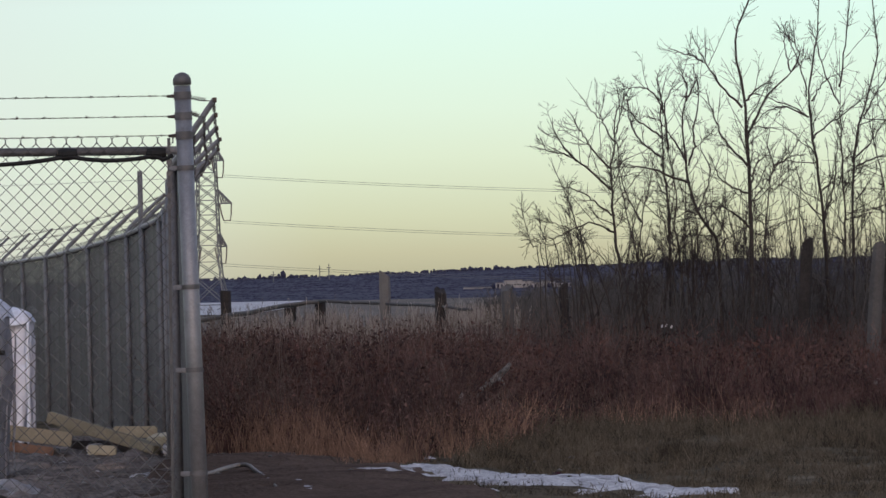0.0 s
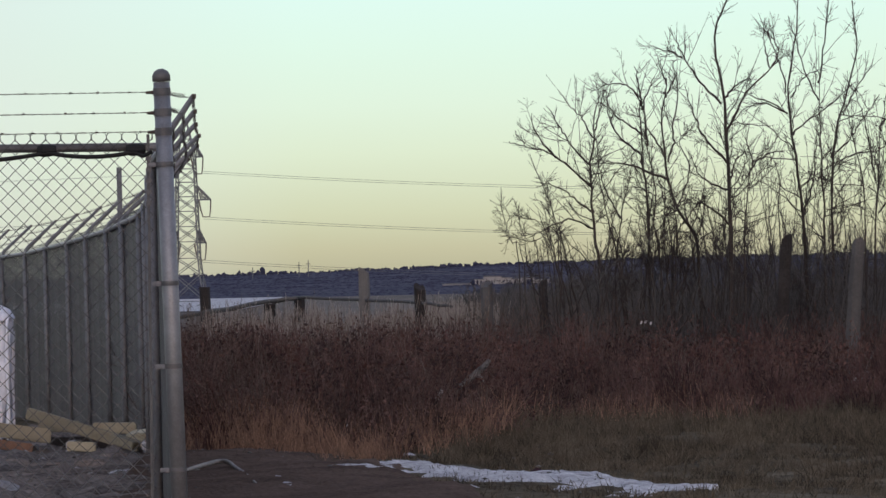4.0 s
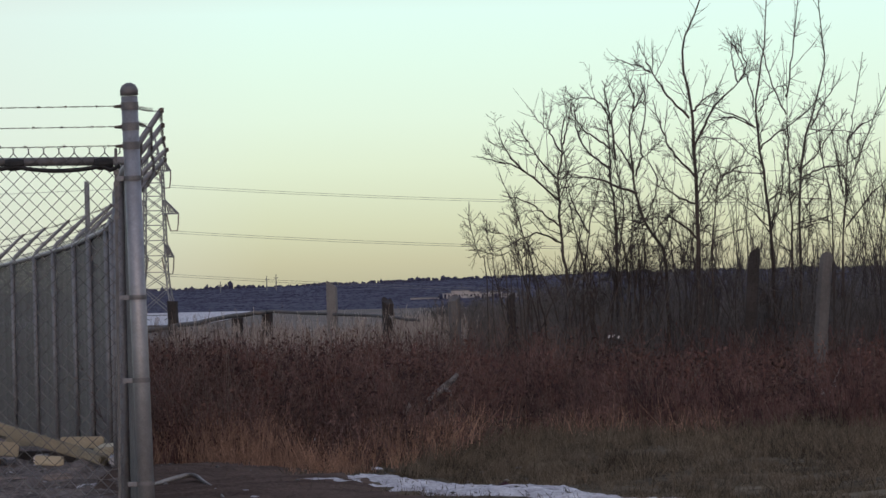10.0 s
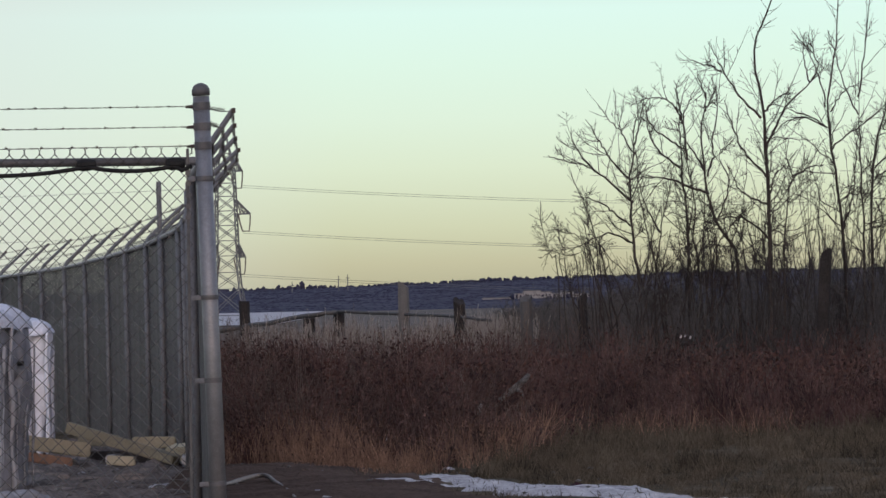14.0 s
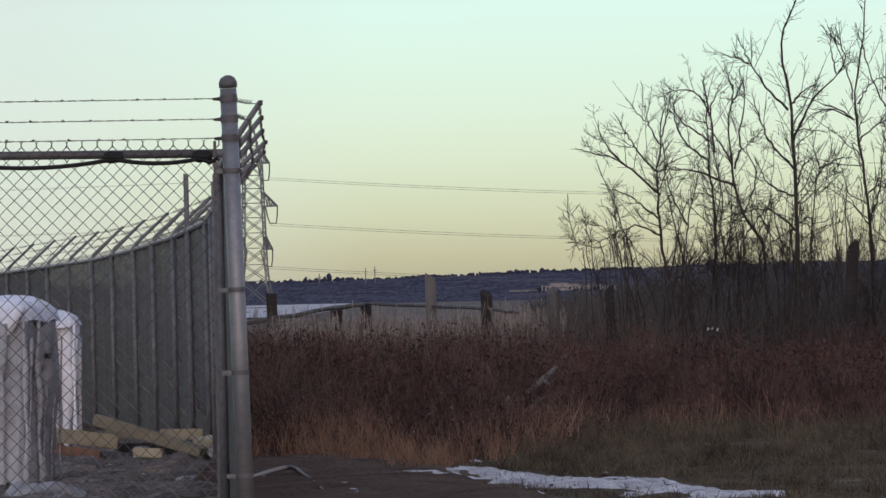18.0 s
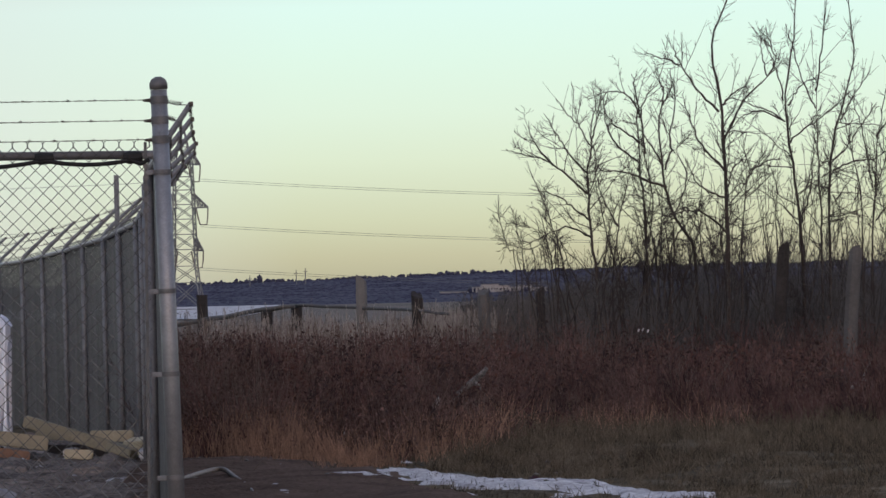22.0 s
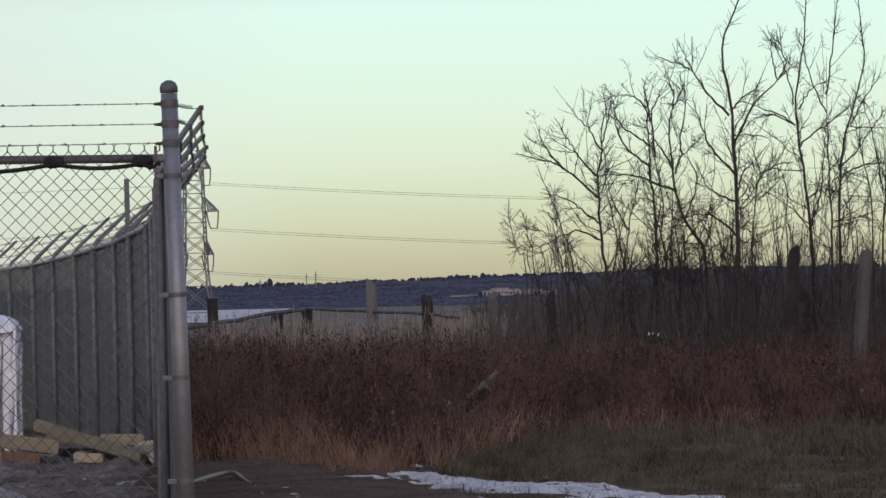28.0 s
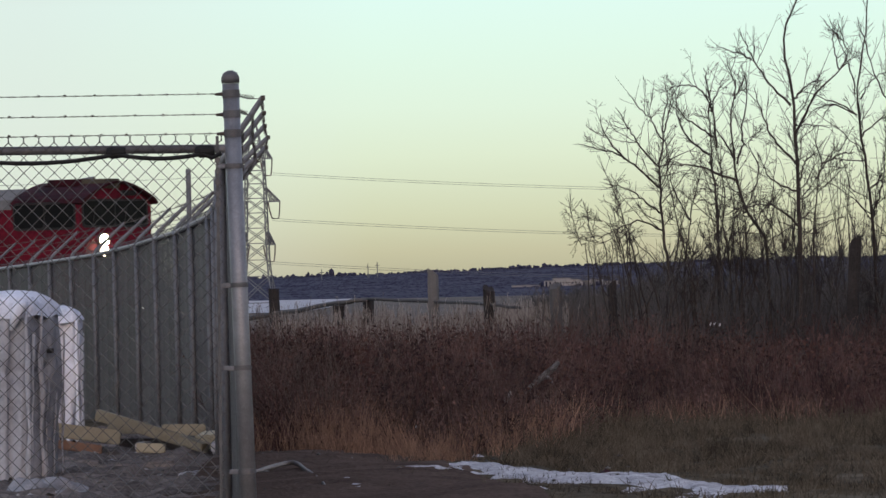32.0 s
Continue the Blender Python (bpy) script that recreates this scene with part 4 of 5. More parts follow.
# ---- old fence posts ----
def fence_post(x, y, top, radius, lean_x, mat, label, seed, flat=False):
    rng = random.Random(seed)
    z0 = level(x, y) - 0.1
    h = top - z0
    n, sides = 9, 12
    verts, faces = [], []
    shape = [1 + rng.uniform(-0.12, 0.12) for _ in range(sides)]
    for i in range(n + 1):
        t = i / n
        r = radius * (1.08 - 0.14 * t) * (1 + rng.uniform(-0.03, 0.03))
        cx = lean_x * t * h + 0.012 * math.sin(t * 4 + seed)
        for k in range(sides):
            a = math.tau * k / sides
            cut = 0.0 if i < n else (rng.uniform(-0.03, 0.01) + (0.0 if flat else 0.05 * math.cos(a + seed)))
            verts.append((cx + math.cos(a) * r * shape[k], math.sin(a) * r * shape[k], t * h + cut))
    for i in range(n):
        for k in range(sides):
            j = (k + 1) % sides
            faces.append([i * sides + k, i * sides + j, (i + 1) * sides + j, (i + 1) * sides + k])
    faces.append([n * sides + k for k in range(sides)])
    single("fence_post", Shape().add(verts, faces), mat, label, "fence post", "posts of the old fence", place=pose(x, y, z0))


for i, (x, y, top, r, lean, mat, label) in enumerate((
        (-3.10, 85, 1.20, 0.075, 0.00, DARK_WOOD, "dark weathered wooden fence post in brush"),
        (-2.07, 80, 0.98, 0.085, 0.02, DARK_WOOD, "short thick rotten wooden fence post"),
        (-1.60, 80, 1.03, 0.075, -0.04, DARK_WOOD, "short dark wooden fence post leaning"),
        (-0.72, 78, 1.39, 0.080, -0.03, OLD_WOOD, "tall pale grey wooden fence post"),
        (0.00, 74, 1.17, 0.075, -0.03, DARK_WOOD, "dark split wooden fence post"),
        (0.76, 72, 1.19, 0.075, 0.0, OLD_WOOD, "grey wooden fence post in dry stalks"),
        (1.40, 70, 1.21, 0.055, 0.01, DARK_WOOD, "dark wooden fence post half hidden by twigs"),
        (3.70, 63, 1.63, 0.072, 0.09, DARK_WOOD, "dark wooden fence post leaning sideways"),
        (4.26, 60, 1.55, 0.068, 0.085, OLD_WOOD, "thick pale grey wooden fence post"))):
    fence_post(x, y, top, r, lean, mat, label, i, i in (0, 1, 2))


def fence_rail(points, r0, r1, label):
    pts = smooth_line(points, 12)
    pts += np.random.default_rng(len(label)).normal(0, 0.006, pts.shape)
    single("fence_rail", Shape().tube([tuple(p) for p in pts], list(np.linspace(r0, r1, 12)), 8), OLD_WOOD, label, "fence rail", "rails of the old fence", smooth=True)


fence_rail([(-3.75, 86.0, 0.76), (-3.08, 84.9, 0.84), (-2.05, 80.1, 1.00), (-1.68, 79.9, 1.04)], 0.040, 0.026, "weathered grey pole rail resting on short posts")
fence_rail([(-1.75, 80.1, 1.05), (-0.72, 77.9, 1.00), (0.00, 73.9, 0.96), (0.35, 73.0, 0.93)], 0.022, 0.018, "thin weathered grey pole rail between posts")


# ---- brush, thicket and grass ----
STRIP = ((-0.88, -0.52, -0.26, -0.07, 0.12, 0.35, 0.55, 0.8, 1.05, 1.29, 1.6), (38.0, 37.9, 37.9, 37.5, 36.5, 35.1, 34.4, 33.8, 33.2, 32.8, 33.8), (39.0, 39.7, 40.0, 40.7, 40.0, 39.4, 39.0, 38.8, 37.2, 35.4, 34.7))
def clump(rng, x, y):
    """Slow variation over the ground, from 0 to 1."""
    return 0.5 + 0.28 * np.sin(x * 1.7 + 1.1 * np.sin(y * 0.5)) + 0.22 * np.sin(y * 0.83 + x * 0.6 + 2.0)


def front_edge(x):
    """Where the brush begins, along the depth."""
    return np.interp(x, (-4, -1.8, -1.2, -0.7, -0.2, 0.15, 0.6, 1.2, 2.0, 2.7, 3.4, 4.3, 6.5), (45.0, 45.2, 45.2, 44.2, 44.3, 45.6, 48.2, 53.6, 54.0, 53.0, 51.4, 52.0, 53.0)) + 0.5 * np.sin(x * 2.3) + 0.35 * np.sin(x * 7.1 + 1.0)


def leaves_mesh(name, rng, at, size, mat):
    """Small curled dead leaves: bent four-cornered blades."""
    n = len(at)
    d, o = rng.normal(0, 1, (n, 3)), rng.normal(0, 1, (n, 3))
    d[:, 2] -= 0.6
    d /= np.linalg.norm(d, axis=1, keepdims=True)
    o -= d * (o * d).sum(1, keepdims=True)
    o /= np.linalg.norm(o, axis=1, keepdims=True)
    up = np.cross(d, o)
    L = (size * rng.uniform(0.6, 1.3, n))[:, None]
    v = np.stack([at, at + d * L * 0.5 + o * L * 0.28 + up * L * 0.1, at + d * L, at + d * L * 0.5 - o * L * 0.28 + up * L * 0.1], 1)
    k = np.arange(n)[:, None] * 4
    tris = np.concatenate([k + np.array([[0, 1, 2]]), k + np.array([[0, 2, 3]])])
    return array_mesh(name, v.reshape(-1, 3), np.zeros((0, 4), int), mat, tris)


def inside(x, y):
    return (y > front_edge(x)) & (x > np.interp(y, (40, 50, 60, 90), (-1.2, -2.0, -3.2, -8.0)))


def brush_height(x, y):
    depth = np.clip((y - front_edge(x)) / 4.2, 0.0, 1)
    return (0.24 + 0.52 * depth) * np.interp(x / y, (-0.05, 0.0, 0.06), (1.08, 1.0, 0.86))


def brush():
    rng = np.random.default_rng(21)
    n = 1450
    cx = rng.uniform(-7.0, 8.0, n)
    cy = front_edge(cx) + 34 * rng.uniform(0, 1, n) ** 1.9
    near = np.abs(cx - 0.3) < 0.115 * cy + 0.6
    cx, cy = cx[near], cy[near]
    n = len(cx)
    ok = inside(cx, cy)
    cx, cy = cx[ok], cy[ok]
    n = len(cx)
    side_pick = np.clip(0.5 + 9 * cx / cy, 0, 1)
    kind = np.where(rng.uniform(0, 1, n) < 0.30 + 0.35 * side_pick, 0, np.where(rng.uniform(0, 1, n) < 0.84, 1, 2))
    vigour = (rng.normal(1.0, 0.16, n) * (0.62 + 0.62 * clump(rng, cx * 1.9 + 0.7, cy * 1.3))).clip(0.45, 1.25)
    stems_of = {0: [], 1: [], 2: []}
    for k in (0, 1, 2):
        idx = np.repeat(np.flatnonzero(kind == k), 26)
        m = len(idx)
        r = np.abs(rng.normal(0, 0.20, m))
        a = rng.uniform(0, math.tau, m)
        x, y = cx[idx] + r * np.cos(a), cy[idx] + r * np.sin(a) * 1.6
        out = np.stack([np.cos(a) * r * 0.9, np.sin(a) * r * 0.9, np.ones(m)], -1) + rng.normal(0, 0.14, (m, 3))
        h = np.minimum(brush_height(x, y) * vigour[idx] * rng.uniform(0.55, 1.2, m), 0.86)
        start = np.stack([x, y, land(x, y) - 0.03], -1)
        stems_of[k] = sprouts(rng, m, start, out, h, 0.0038, 0.0018, 4, 0.2, 0.03)
    m = 9000
    x = rng.uniform(-7.0, 8.0, m)
    y = front_edge(x) + 34 * rng.uniform(0, 1, m) ** 1.9 + rng.exponential(0.4, m)
    ok = inside(x, y) & (np.abs(x - 0.3) < 0.115 * y + 0.6)
    x, y = x[ok], y[ok]
    m = len(x)
    filler = sprouts(rng, m, np.stack([x, y, land(x, y) - 0.03], -1), upright(rng, m, 0.3), brush_height(x, y) * rng.uniform(0.4, 0.95, m), 0.0045, 0.002, 4, 0.22, 0.03)
    for k, name, mat, label in ((0, "red_brush", RED_STEM, "clumps of upright red-brown brush stems"), (1, "leafy_weeds", WEED, "dead brown leafy weeds in dense clumps"), (2, "tan_weeds", STALK, "clumps of pale dry weed stalks")):
        st = stems_of[k]
        side = offshoots(rng, st, 4 if k != 2 else 3, 0.25, 1.0, 42 if k else 30, 0.42, 0.7, 2, 0.35, 0.1, 0.03, 0.0018)
        st, side = ((p[p[..., 2].max(1) < 0.92], r[p[..., 2].max(1) < 0.92]) for p, r in (st, side))
        sets = [st, side] + ([filler] if k == 1 else [])
        tagged(new(name, strands_mesh(name, sets, mat)), label, "brush", kind="stuff")
        if k == 1:
            spots = np.concatenate([side[0][:, -1], side[0][1::2, 0], st[0][:, -1], st[0][:, -2], filler[0][:, -1], filler[0][:, -2]])
            tagged(new("dead_leaves", leaves_mesh("dead_leaves", rng, spots + rng.normal(0, 0.012, spots.shape), 0.030, LEAF)), "curled dark dead leaves hanging on weeds", "leaves", kind="stuff")
        if k == 0:
            tops = np.concatenate([st[0][::16, -1], side[0][::60, -1]])
            q = len(tops)
            size = np.stack([rng.uniform(0.005, 0.014, q), rng.uniform(0.005, 0.014, q), rng.uniform(0.008, 0.03, q)], -1)
            tagged(new("seed_heads", octa_mesh("seed_heads", tops, size, SEED)), "dark dry seed heads on the brush", "seed heads", kind="stuff")


def leaf_clusters():
    """Withered leaf bunches that hang dark and ruddy over the brush."""
    rng = np.random.default_rng(71)
    for name, mat, n, label in (("dark_leaf_bunches", DARK_LEAF, 300, "bunches of withered dark brown leaves"), ("ruddy_leaf_bunches", RUDDY_LEAF, 300, "bunches of withered ruddy leaves")):
        x = rng.uniform(-5.5, 7.5, n)
        y = front_edge(x) + 3.0 + 15 * rng.uniform(0, 1, n) ** 1.4
        ok = inside(x, y)
        x, y = x[ok], y[ok]
        z = land(x, y) + brush_height(x, y) * rng.uniform(0.5, 1.0, len(x))
        idx = np.repeat(np.arange(len(x)), 46)
        at = np.stack([x[idx], y[idx], z[idx]], -1) + rng.normal(0, 1, (len(idx), 3)) * np.array([0.06, 0.08, 0.085])
        tagged(new(name, leaves_mesh(name, rng, at, 0.042, mat)), label, "leaves", kind="stuff")


def thicket():
    rng = np.random.default_rng(22)
    n = 2700
    y = rng.uniform(64.8, 90, n)
    x = rng.uniform(0.2, 8.8, n)
    tall = np.interp(x / y * 75, (0.4, 1.0, 2.3, 3.2, 8), (0.6, 1.1, 1.4, 1.6, 1.75))
    keep = rng.uniform(0, 1, n) < np.interp(x / y * 75, (0.3, 0.9, 2.0, 3.0), (0.3, 0.7, 0.95, 1.0))
    x, y, tall = x[keep], y[keep], tall[keep]
    n = len(x)
    start = np.stack([x, y, land(x, y) - 0.03], -1)
    stems = sprouts(rng, n, start, upright(rng, n, 0.27), tall * rng.uniform(0.6, 1.12, n), 0.0065, 0.002, 5, 0.14, 0.02)
    side = offshoots(rng, stems, 8, 0.2, 1.0, 40, 0.36, 0.6, 3, 0.35, 0.12, 0.04, 0.0026)
    fine = offshoots(rng, side, 2, 0.2, 1.0, 42, 0.5, 0.8, 2, 0.3, 0.12, 0.04, 0.0022)
    tagged(new("thicket", strands_mesh("thicket", [stems, side, fine], GREY_STEM)), "dense grey-brown leafless thicket", "thicket", kind="stuff")


def far_scrub():
    rng = np.random.default_rng(62)
    n = 2600
    y = rng.uniform(91, 150, n)
    x = rng.uniform(0.0025, 0.034, n) * y
    keep = rng.uniform(0, 1, n) < np.interp(x / y, (0.0025, 0.007, 0.012), (0.15, 0.6, 1.0))
    x, y = x[keep], y[keep]
    n = len(x)
    tall = (1.25 - land(x, y)) * np.interp(x / y, (0.003, 0.007, 0.014, 0.024, 0.034), (0.66, 0.74, 0.78, 0.84, 0.98)) * rng.uniform(0.75, 1.04, n)
    stems = sprouts(rng, n, np.stack([x, y, land(x, y) - 0.03], -1), upright(rng, n, 0.16), tall, 0.008, 0.003, 5, 0.10, 0.02)
    side = offshoots(rng, stems, 9, 0.25, 1.0, 36, 0.3, 0.6, 3, 0.35, 0.12, 0.04, 0.0034)
    fine = offshoots(rng, side, 2, 0.2, 1.0, 42, 0.5, 0.8, 2, 0.3, 0.12, 0.04, 0.003)
    tagged(new("far_scrub", strands_mesh("far_scrub", [stems, side, fine], GREY_STEM)), "grey leafless scrub on the slope behind the thicket", "scrub", kind="stuff")


def dry_stalks():
    """Pale stalks standing above the brush, between the old posts."""
    rng = np.random.default_rng(23)
    n = 3300
    y = rng.uniform(64, 96, n)
    x = rng.uniform(-0.05, 0.034, n) * y
    start = np.stack([x, y, land(x, y) - 0.03], -1)
    h = rng.uniform(0.6, 1.0, n) * (0.9 + 0.36 * clump(rng, x, y))
    stems = sprouts(rng, n, start, upright(rng, n, 0.10), h, 0.004, 0.0022, 4, 0.10, 0.015)
    heads = offshoots(rng, stems, 4, 0.7, 1.0, 28, 0.18, 0.9, 3, 0.5, 0.1, 0.03, 0.002)
    tagged(new("dry_stalks", strands_mesh("dry_stalks", [stems, heads], STALK)), "pale dry weed stalks above the brush", "stalks", kind="stuff")


def reeds():
    """Bleached reeds beside the dark split post, behind the old rails."""
    rng = np.random.default_rng(29)
    n = 3000
    y = rng.uniform(70, 92, n)
    x = np.where(rng.uniform(0, 1, n) < 0.35, rng.normal(0.0032, 0.0030, n), rng.uniform(-0.036, 0.012, n)) * y
    st = sprouts(rng, n, np.stack([x, y, land(x, y) - 0.03], -1), upright(rng, n, 0.05), rng.uniform(0.75, 1.2, n), 0.0055, 0.003, 5, 0.06, 0.01)
    plume = offshoots(rng, st, 5, 0.75, 1.0, 20, 0.14, 0.9, 3, 0.5, 0.1, 0.03, 0.0028)
    tagged(new("reeds", strands_mesh("reeds", [st, plume], REED)), "bleached dry reeds behind the old fence", "reeds", kind="stuff")


def orange_grass():
    rng = np.random.default_rng(24)
    n = 16000
    x = rng.uniform(-2.0, 3.0, n)
    y = front_edge(x) + rng.normal(0.05, 0.8, n)
    keep = (rng.uniform(0, 1, n) < np.interp(x, (-2, -0.6, 0.0, 1.2, 2.2, 3), (1, 1, 0.55, 0.28, 0.18, 0.05))) & (clump(rng, x * 3.1, y * 2.3) > 0.42)
    x, y = x[keep], y[keep]
    n = len(x)
    start = np.stack([x, y, land(x, y) - 0.02], -1)
    g = sprouts(rng, n, start, upright(rng, n, 0.22), rng.uniform(0.10, 0.34, n) * (0.6 + 0.6 * clump(rng, x * 1.7, y)), 0.0034, 0.0008, 4, 0.28, 0.02)
    tagged(new("orange_grass", strands_mesh("orange_grass", [g], TAN_GRASS)), "tufts of rusty orange dead grass", "grass", kind="stuff")


def lawn():
    rng = np.random.default_rng(25)
    n = 200000
    y = 29 + 30 * rng.uniform(0, 1, n) ** 0.8
    x = rng.uniform(-1.4, 6.8, n)
    left = np.interp(y, (28, 34, 40, 46, 52), (0.6, 0.2, -0.3, -0.9, -1.2))
    keep = (y < front_edge(x) + 1.5) & (x > left + rng.normal(0, 0.5, n)) & (x < y * 0.105 + 0.6)
    snowy = (y > np.interp(x, STRIP[0], STRIP[1])) & (y < np.interp(x, STRIP[0], STRIP[2])) & (x > -0.8) & (x < 1.75)
    keep &= ~snowy | (rng.uniform(0, 1, n) < 0.22)
    x, y = x[keep], y[keep]
    n = len(x)
    start = np.stack([x, y, land(x, y) - 0.01], -1)
    c = clump(rng, x * 1.3, y * 1.1)
    g = sprouts(rng, n, start, upright(rng, n, 0.85), rng.uniform(0.02, 0.065, n) * (0.45 + 1.0 * c + 0.9 * (clump(rng, x * 5.1, y * 3.7) > 0.75)) * np.interp(y, (34, 44), (0.55, 1.0)), 0.0034, 0.001, 2, 0.4, 0.03)
    m = 700
    cx, cy = rng.uniform(-0.4, 6.6, m), 31 + 24 * rng.uniform(0, 1, m) ** 0.8
    ok = (cy < front_edge(cx) + 1.2) & (cx > np.interp(cy, (31, 36, 46, 52), (1.2, 0.3, -0.2, -0.6))) & ((cy > np.interp(cx, STRIP[0], STRIP[2]) + 0.5) | (cx > 1.75))
    cx, cy = cx[ok], cy[ok]
    idx = np.repeat(np.arange(len(cx)), 110)
    big = rng.uniform(0.5, 1.3, len(cx))[idx]
    lean = rng.normal(0, 0.5, (len(cx), 2))[idx]
    x, y = cx[idx] + rng.normal(0, 0.10, len(idx)) * big, cy[idx] + rng.normal(0, 0.16, len(idx)) * big
    way = upright(rng, len(idx), 0.5)
    way[:, :2] += lean
    tuft = sprouts(rng, len(idx), np.stack([x, y, land(x, y) - 0.01], -1), way, rng.uniform(0.04, 0.14, len(idx)) * big * np.interp(y, (32, 46), (0.45, 1.0)), 0.0030, 0.0010, 3, 0.5, 0.03)
    tagged(new("tussocks", strands_mesh("tussocks", [tuft], BLADE)), "soft tussocks of dead grass by the brush", "grass", kind="stuff")
    tagged(new("lawn_grass", strands_mesh("lawn_grass", [g], BLADE)), "short olive-brown winter grass", "grass", kind="stuff")


REED = material("bleached_reed", (0.19, 0.160, 0.140), (0.40, 0.350, 0.312), 1.6, 0.9, island=0.25)
STALK = material("pale_dry_stalk", (0.085, 0.064, 0.053), (0.19, 0.15, 0.126), 1.4, 0.9, island=0.3, fine=4)
WEED = material("dead_weed_stem", (0.042, 0.0295, 0.0265), (0.190, 0.124, 0.105), 2.0, 0.9, island=0.06, span=0.085, fine=3.2)
LEAF = material("curled_dead_leaf", (0.031, 0.0195, 0.0178), (0.158, 0.092, 0.078), 2.0, 0.9, island=0.06, span=0.085, fine=3.2)
DARK_LEAF = material("withered_dark_leaf", (0.024, 0.0155, 0.0145), (0.070, 0.044, 0.040), 3, 0.9, island=0.2)
RUDDY_LEAF = material("withered_ruddy_leaf", (0.060, 0.033, 0.029), (0.135, 0.073, 0.063), 3, 0.9, island=0.2)
brush()
leaf_clusters()
thicket()
far_scrub()
dry_stalks()
reeds()
orange_grass()
lawn()

# ---- snow left on the grass ----
tagged(new("snow_patch", patch("snow_patch", SNOW, -0.9, 1.66, 32.0, 42.4, 0.03, 0.008, 0.020, 3.1, 0.34, 0.022, STRIP)), "long ragged strip of old snow on grass", "snow patch", "snow patches")
for x0, x1, y0, y1, seed in ((-0.18, -0.06, 43.9, 44.3, 5.3), (-0.64, -0.54, 42.1, 42.5, 2.3), (-0.2, 0.02, 35.3, 36.2, 8.3), (0.02, 0.3, 33.4, 34.1, 4.6)):
    tagged(new("snow_patch", patch("snow_patch", SNOW, x0, x1, y0, y1, 0.02, 0.002, 0.014, seed, 0.3)), "small crust of old snow on grass", "snow patch", "snow patches")


def weathered_log():
    s = Shape()
    s.tube([(-0.16, 0, -0.15), (-0.10, 0, -0.08), (-0.03, 0, -0.02), (0.05, 0.01, 0.04), (0.11, 0.02, 0.09), (0.15, 0.03, 0.14)], [0.012, 0.022, 0.027, 0.031, 0.026, 0.016], 9)
    s.tube([(0.03, 0, 0.02), (0.08, -0.04, -0.01), (0.10, -0.05, -0.05)], [0.022, 0.015, 0.008], 6)
    single("fallen_log", s, LOG_WOOD, "broken weathered grey log lying in brush", "log", place=pose(0.402, 50.4, 0.455), smooth=True)
    single("broken_stick", Shape().tube([(-0.03, 0, -0.05), (0.0, 0, 0.0), (0.025, 0, 0.05)], [0.018, 0.022, 0.012], 8), PALE_WOOD, "short bleached stick standing in brush", "stick", place=pose(0.115, 48.9, 0.33), smooth=True)


LOG_WOOD = material("mottled_grey_log", (0.040, 0.036, 0.034), (0.25, 0.232, 0.222), 22, 0.9, 0, 0.9, depth=0.02, span=0.12)
PALE_WOOD = material("bleached_wood", (0.17, 0.16, 0.152), (0.40, 0.38, 0.36), 9, 0.9, 0, 0.8, depth=0.01)
weathered_log()
single("fallen_branch", Shape().tube([(-0.5, 0, -0.20), (-0.38, 0, -0.14), (-0.27, 0, -0.11), (-0.16, 0, -0.09)], [0.006, 0.009, 0.008, 0.005], 7), BARK,
       "thin grey branch caught in brush", "branch", place=pose(1.27, 52.2, 0.27), smooth=True)
single("pale_branch", Shape().tube([tuple(p) for p in smooth_line([(x, y, level(x, y) + 0.03 + dz) for x, y, dz in ((-1.60, 38.9, 0.0), (-1.47, 39.2, 0.03), (-1.33, 39.3, 0.05), (-1.22, 38.2, 0.02), (-1.11, 36.8, 0.0), (-1.01, 35.6, -0.01))], 16)], [0.011, 0.013, 0.014, 0.015, 0.016, 0.016, 0.015, 0.015, 0.014, 0.014, 0.013, 0.012, 0.011, 0.010, 0.009, 0.007], 8), PALE_WOOD,
       "long bent bleached branch on the bare earth", "branch", smooth=True)


# ---- the yard's fence ----
CORNER = (-1.185, 28.0)


def fence_top(y):
    return float(np.interp(y, (28, 40, 50.6, 61.2, 77.1, 96), (1.965, 1.913, 1.772, 1.64, 1.525, 1.40)))


def corner_post():
    x, y = CORNER
    z0 = level(x, y)
    p = thing("corner_post", pose(x + 0.025, y, z0, 0, -1.2, 0), "thick grey galvanized corner post with a domed cap", "fence post")
    top = 2.27 - z0
    part("pipe", Shape().tube([(0, 0, -0.3), (0, 0, top)], 0.039, 24), POST_STEEL, p, smooth=True)
    part("cap", Shape().tube([(0, 0, top + 0.003), (0, 0, top + 0.03), (0, 0, top + 0.05), (0, 0, top + 0.062)], [0.0425, 0.0425, 0.033, 0.012], 24), BAND, p, smooth=True)
    for z in (1.884, 1.324, 0.934, 0.448):
        b = part("tension_band", Shape().tube([(0, 0, z - z0 - 0.011), (0, 0, z - z0 + 0.011)], 0.0423, 24), BAND, p)
        part("bolt", Shape().box(-0.085, -0.04, -0.012, 0.006, z - z0 - 0.012, z - z0 + 0.012, None, 0.003).tube([(-0.07, -0.02, z - z0), (-0.07, 0.016, z - z0)], 0.008, 6), GALV_OLD, b)
    for z in (2.223, 2.127, 2.037):
        b = part("wire_band", Shape().tube([(0, 0, z - z0 - 0.018), (0, 0, z - z0 + 0.018)], 0.0412, 24), BAND, p)
        part("wire_clip", Shape().tube([(-0.04, 0, z - z0), (-0.075, 0, z - z0)], [0.01, 0.006], 7), BARB, b)


corner_post()


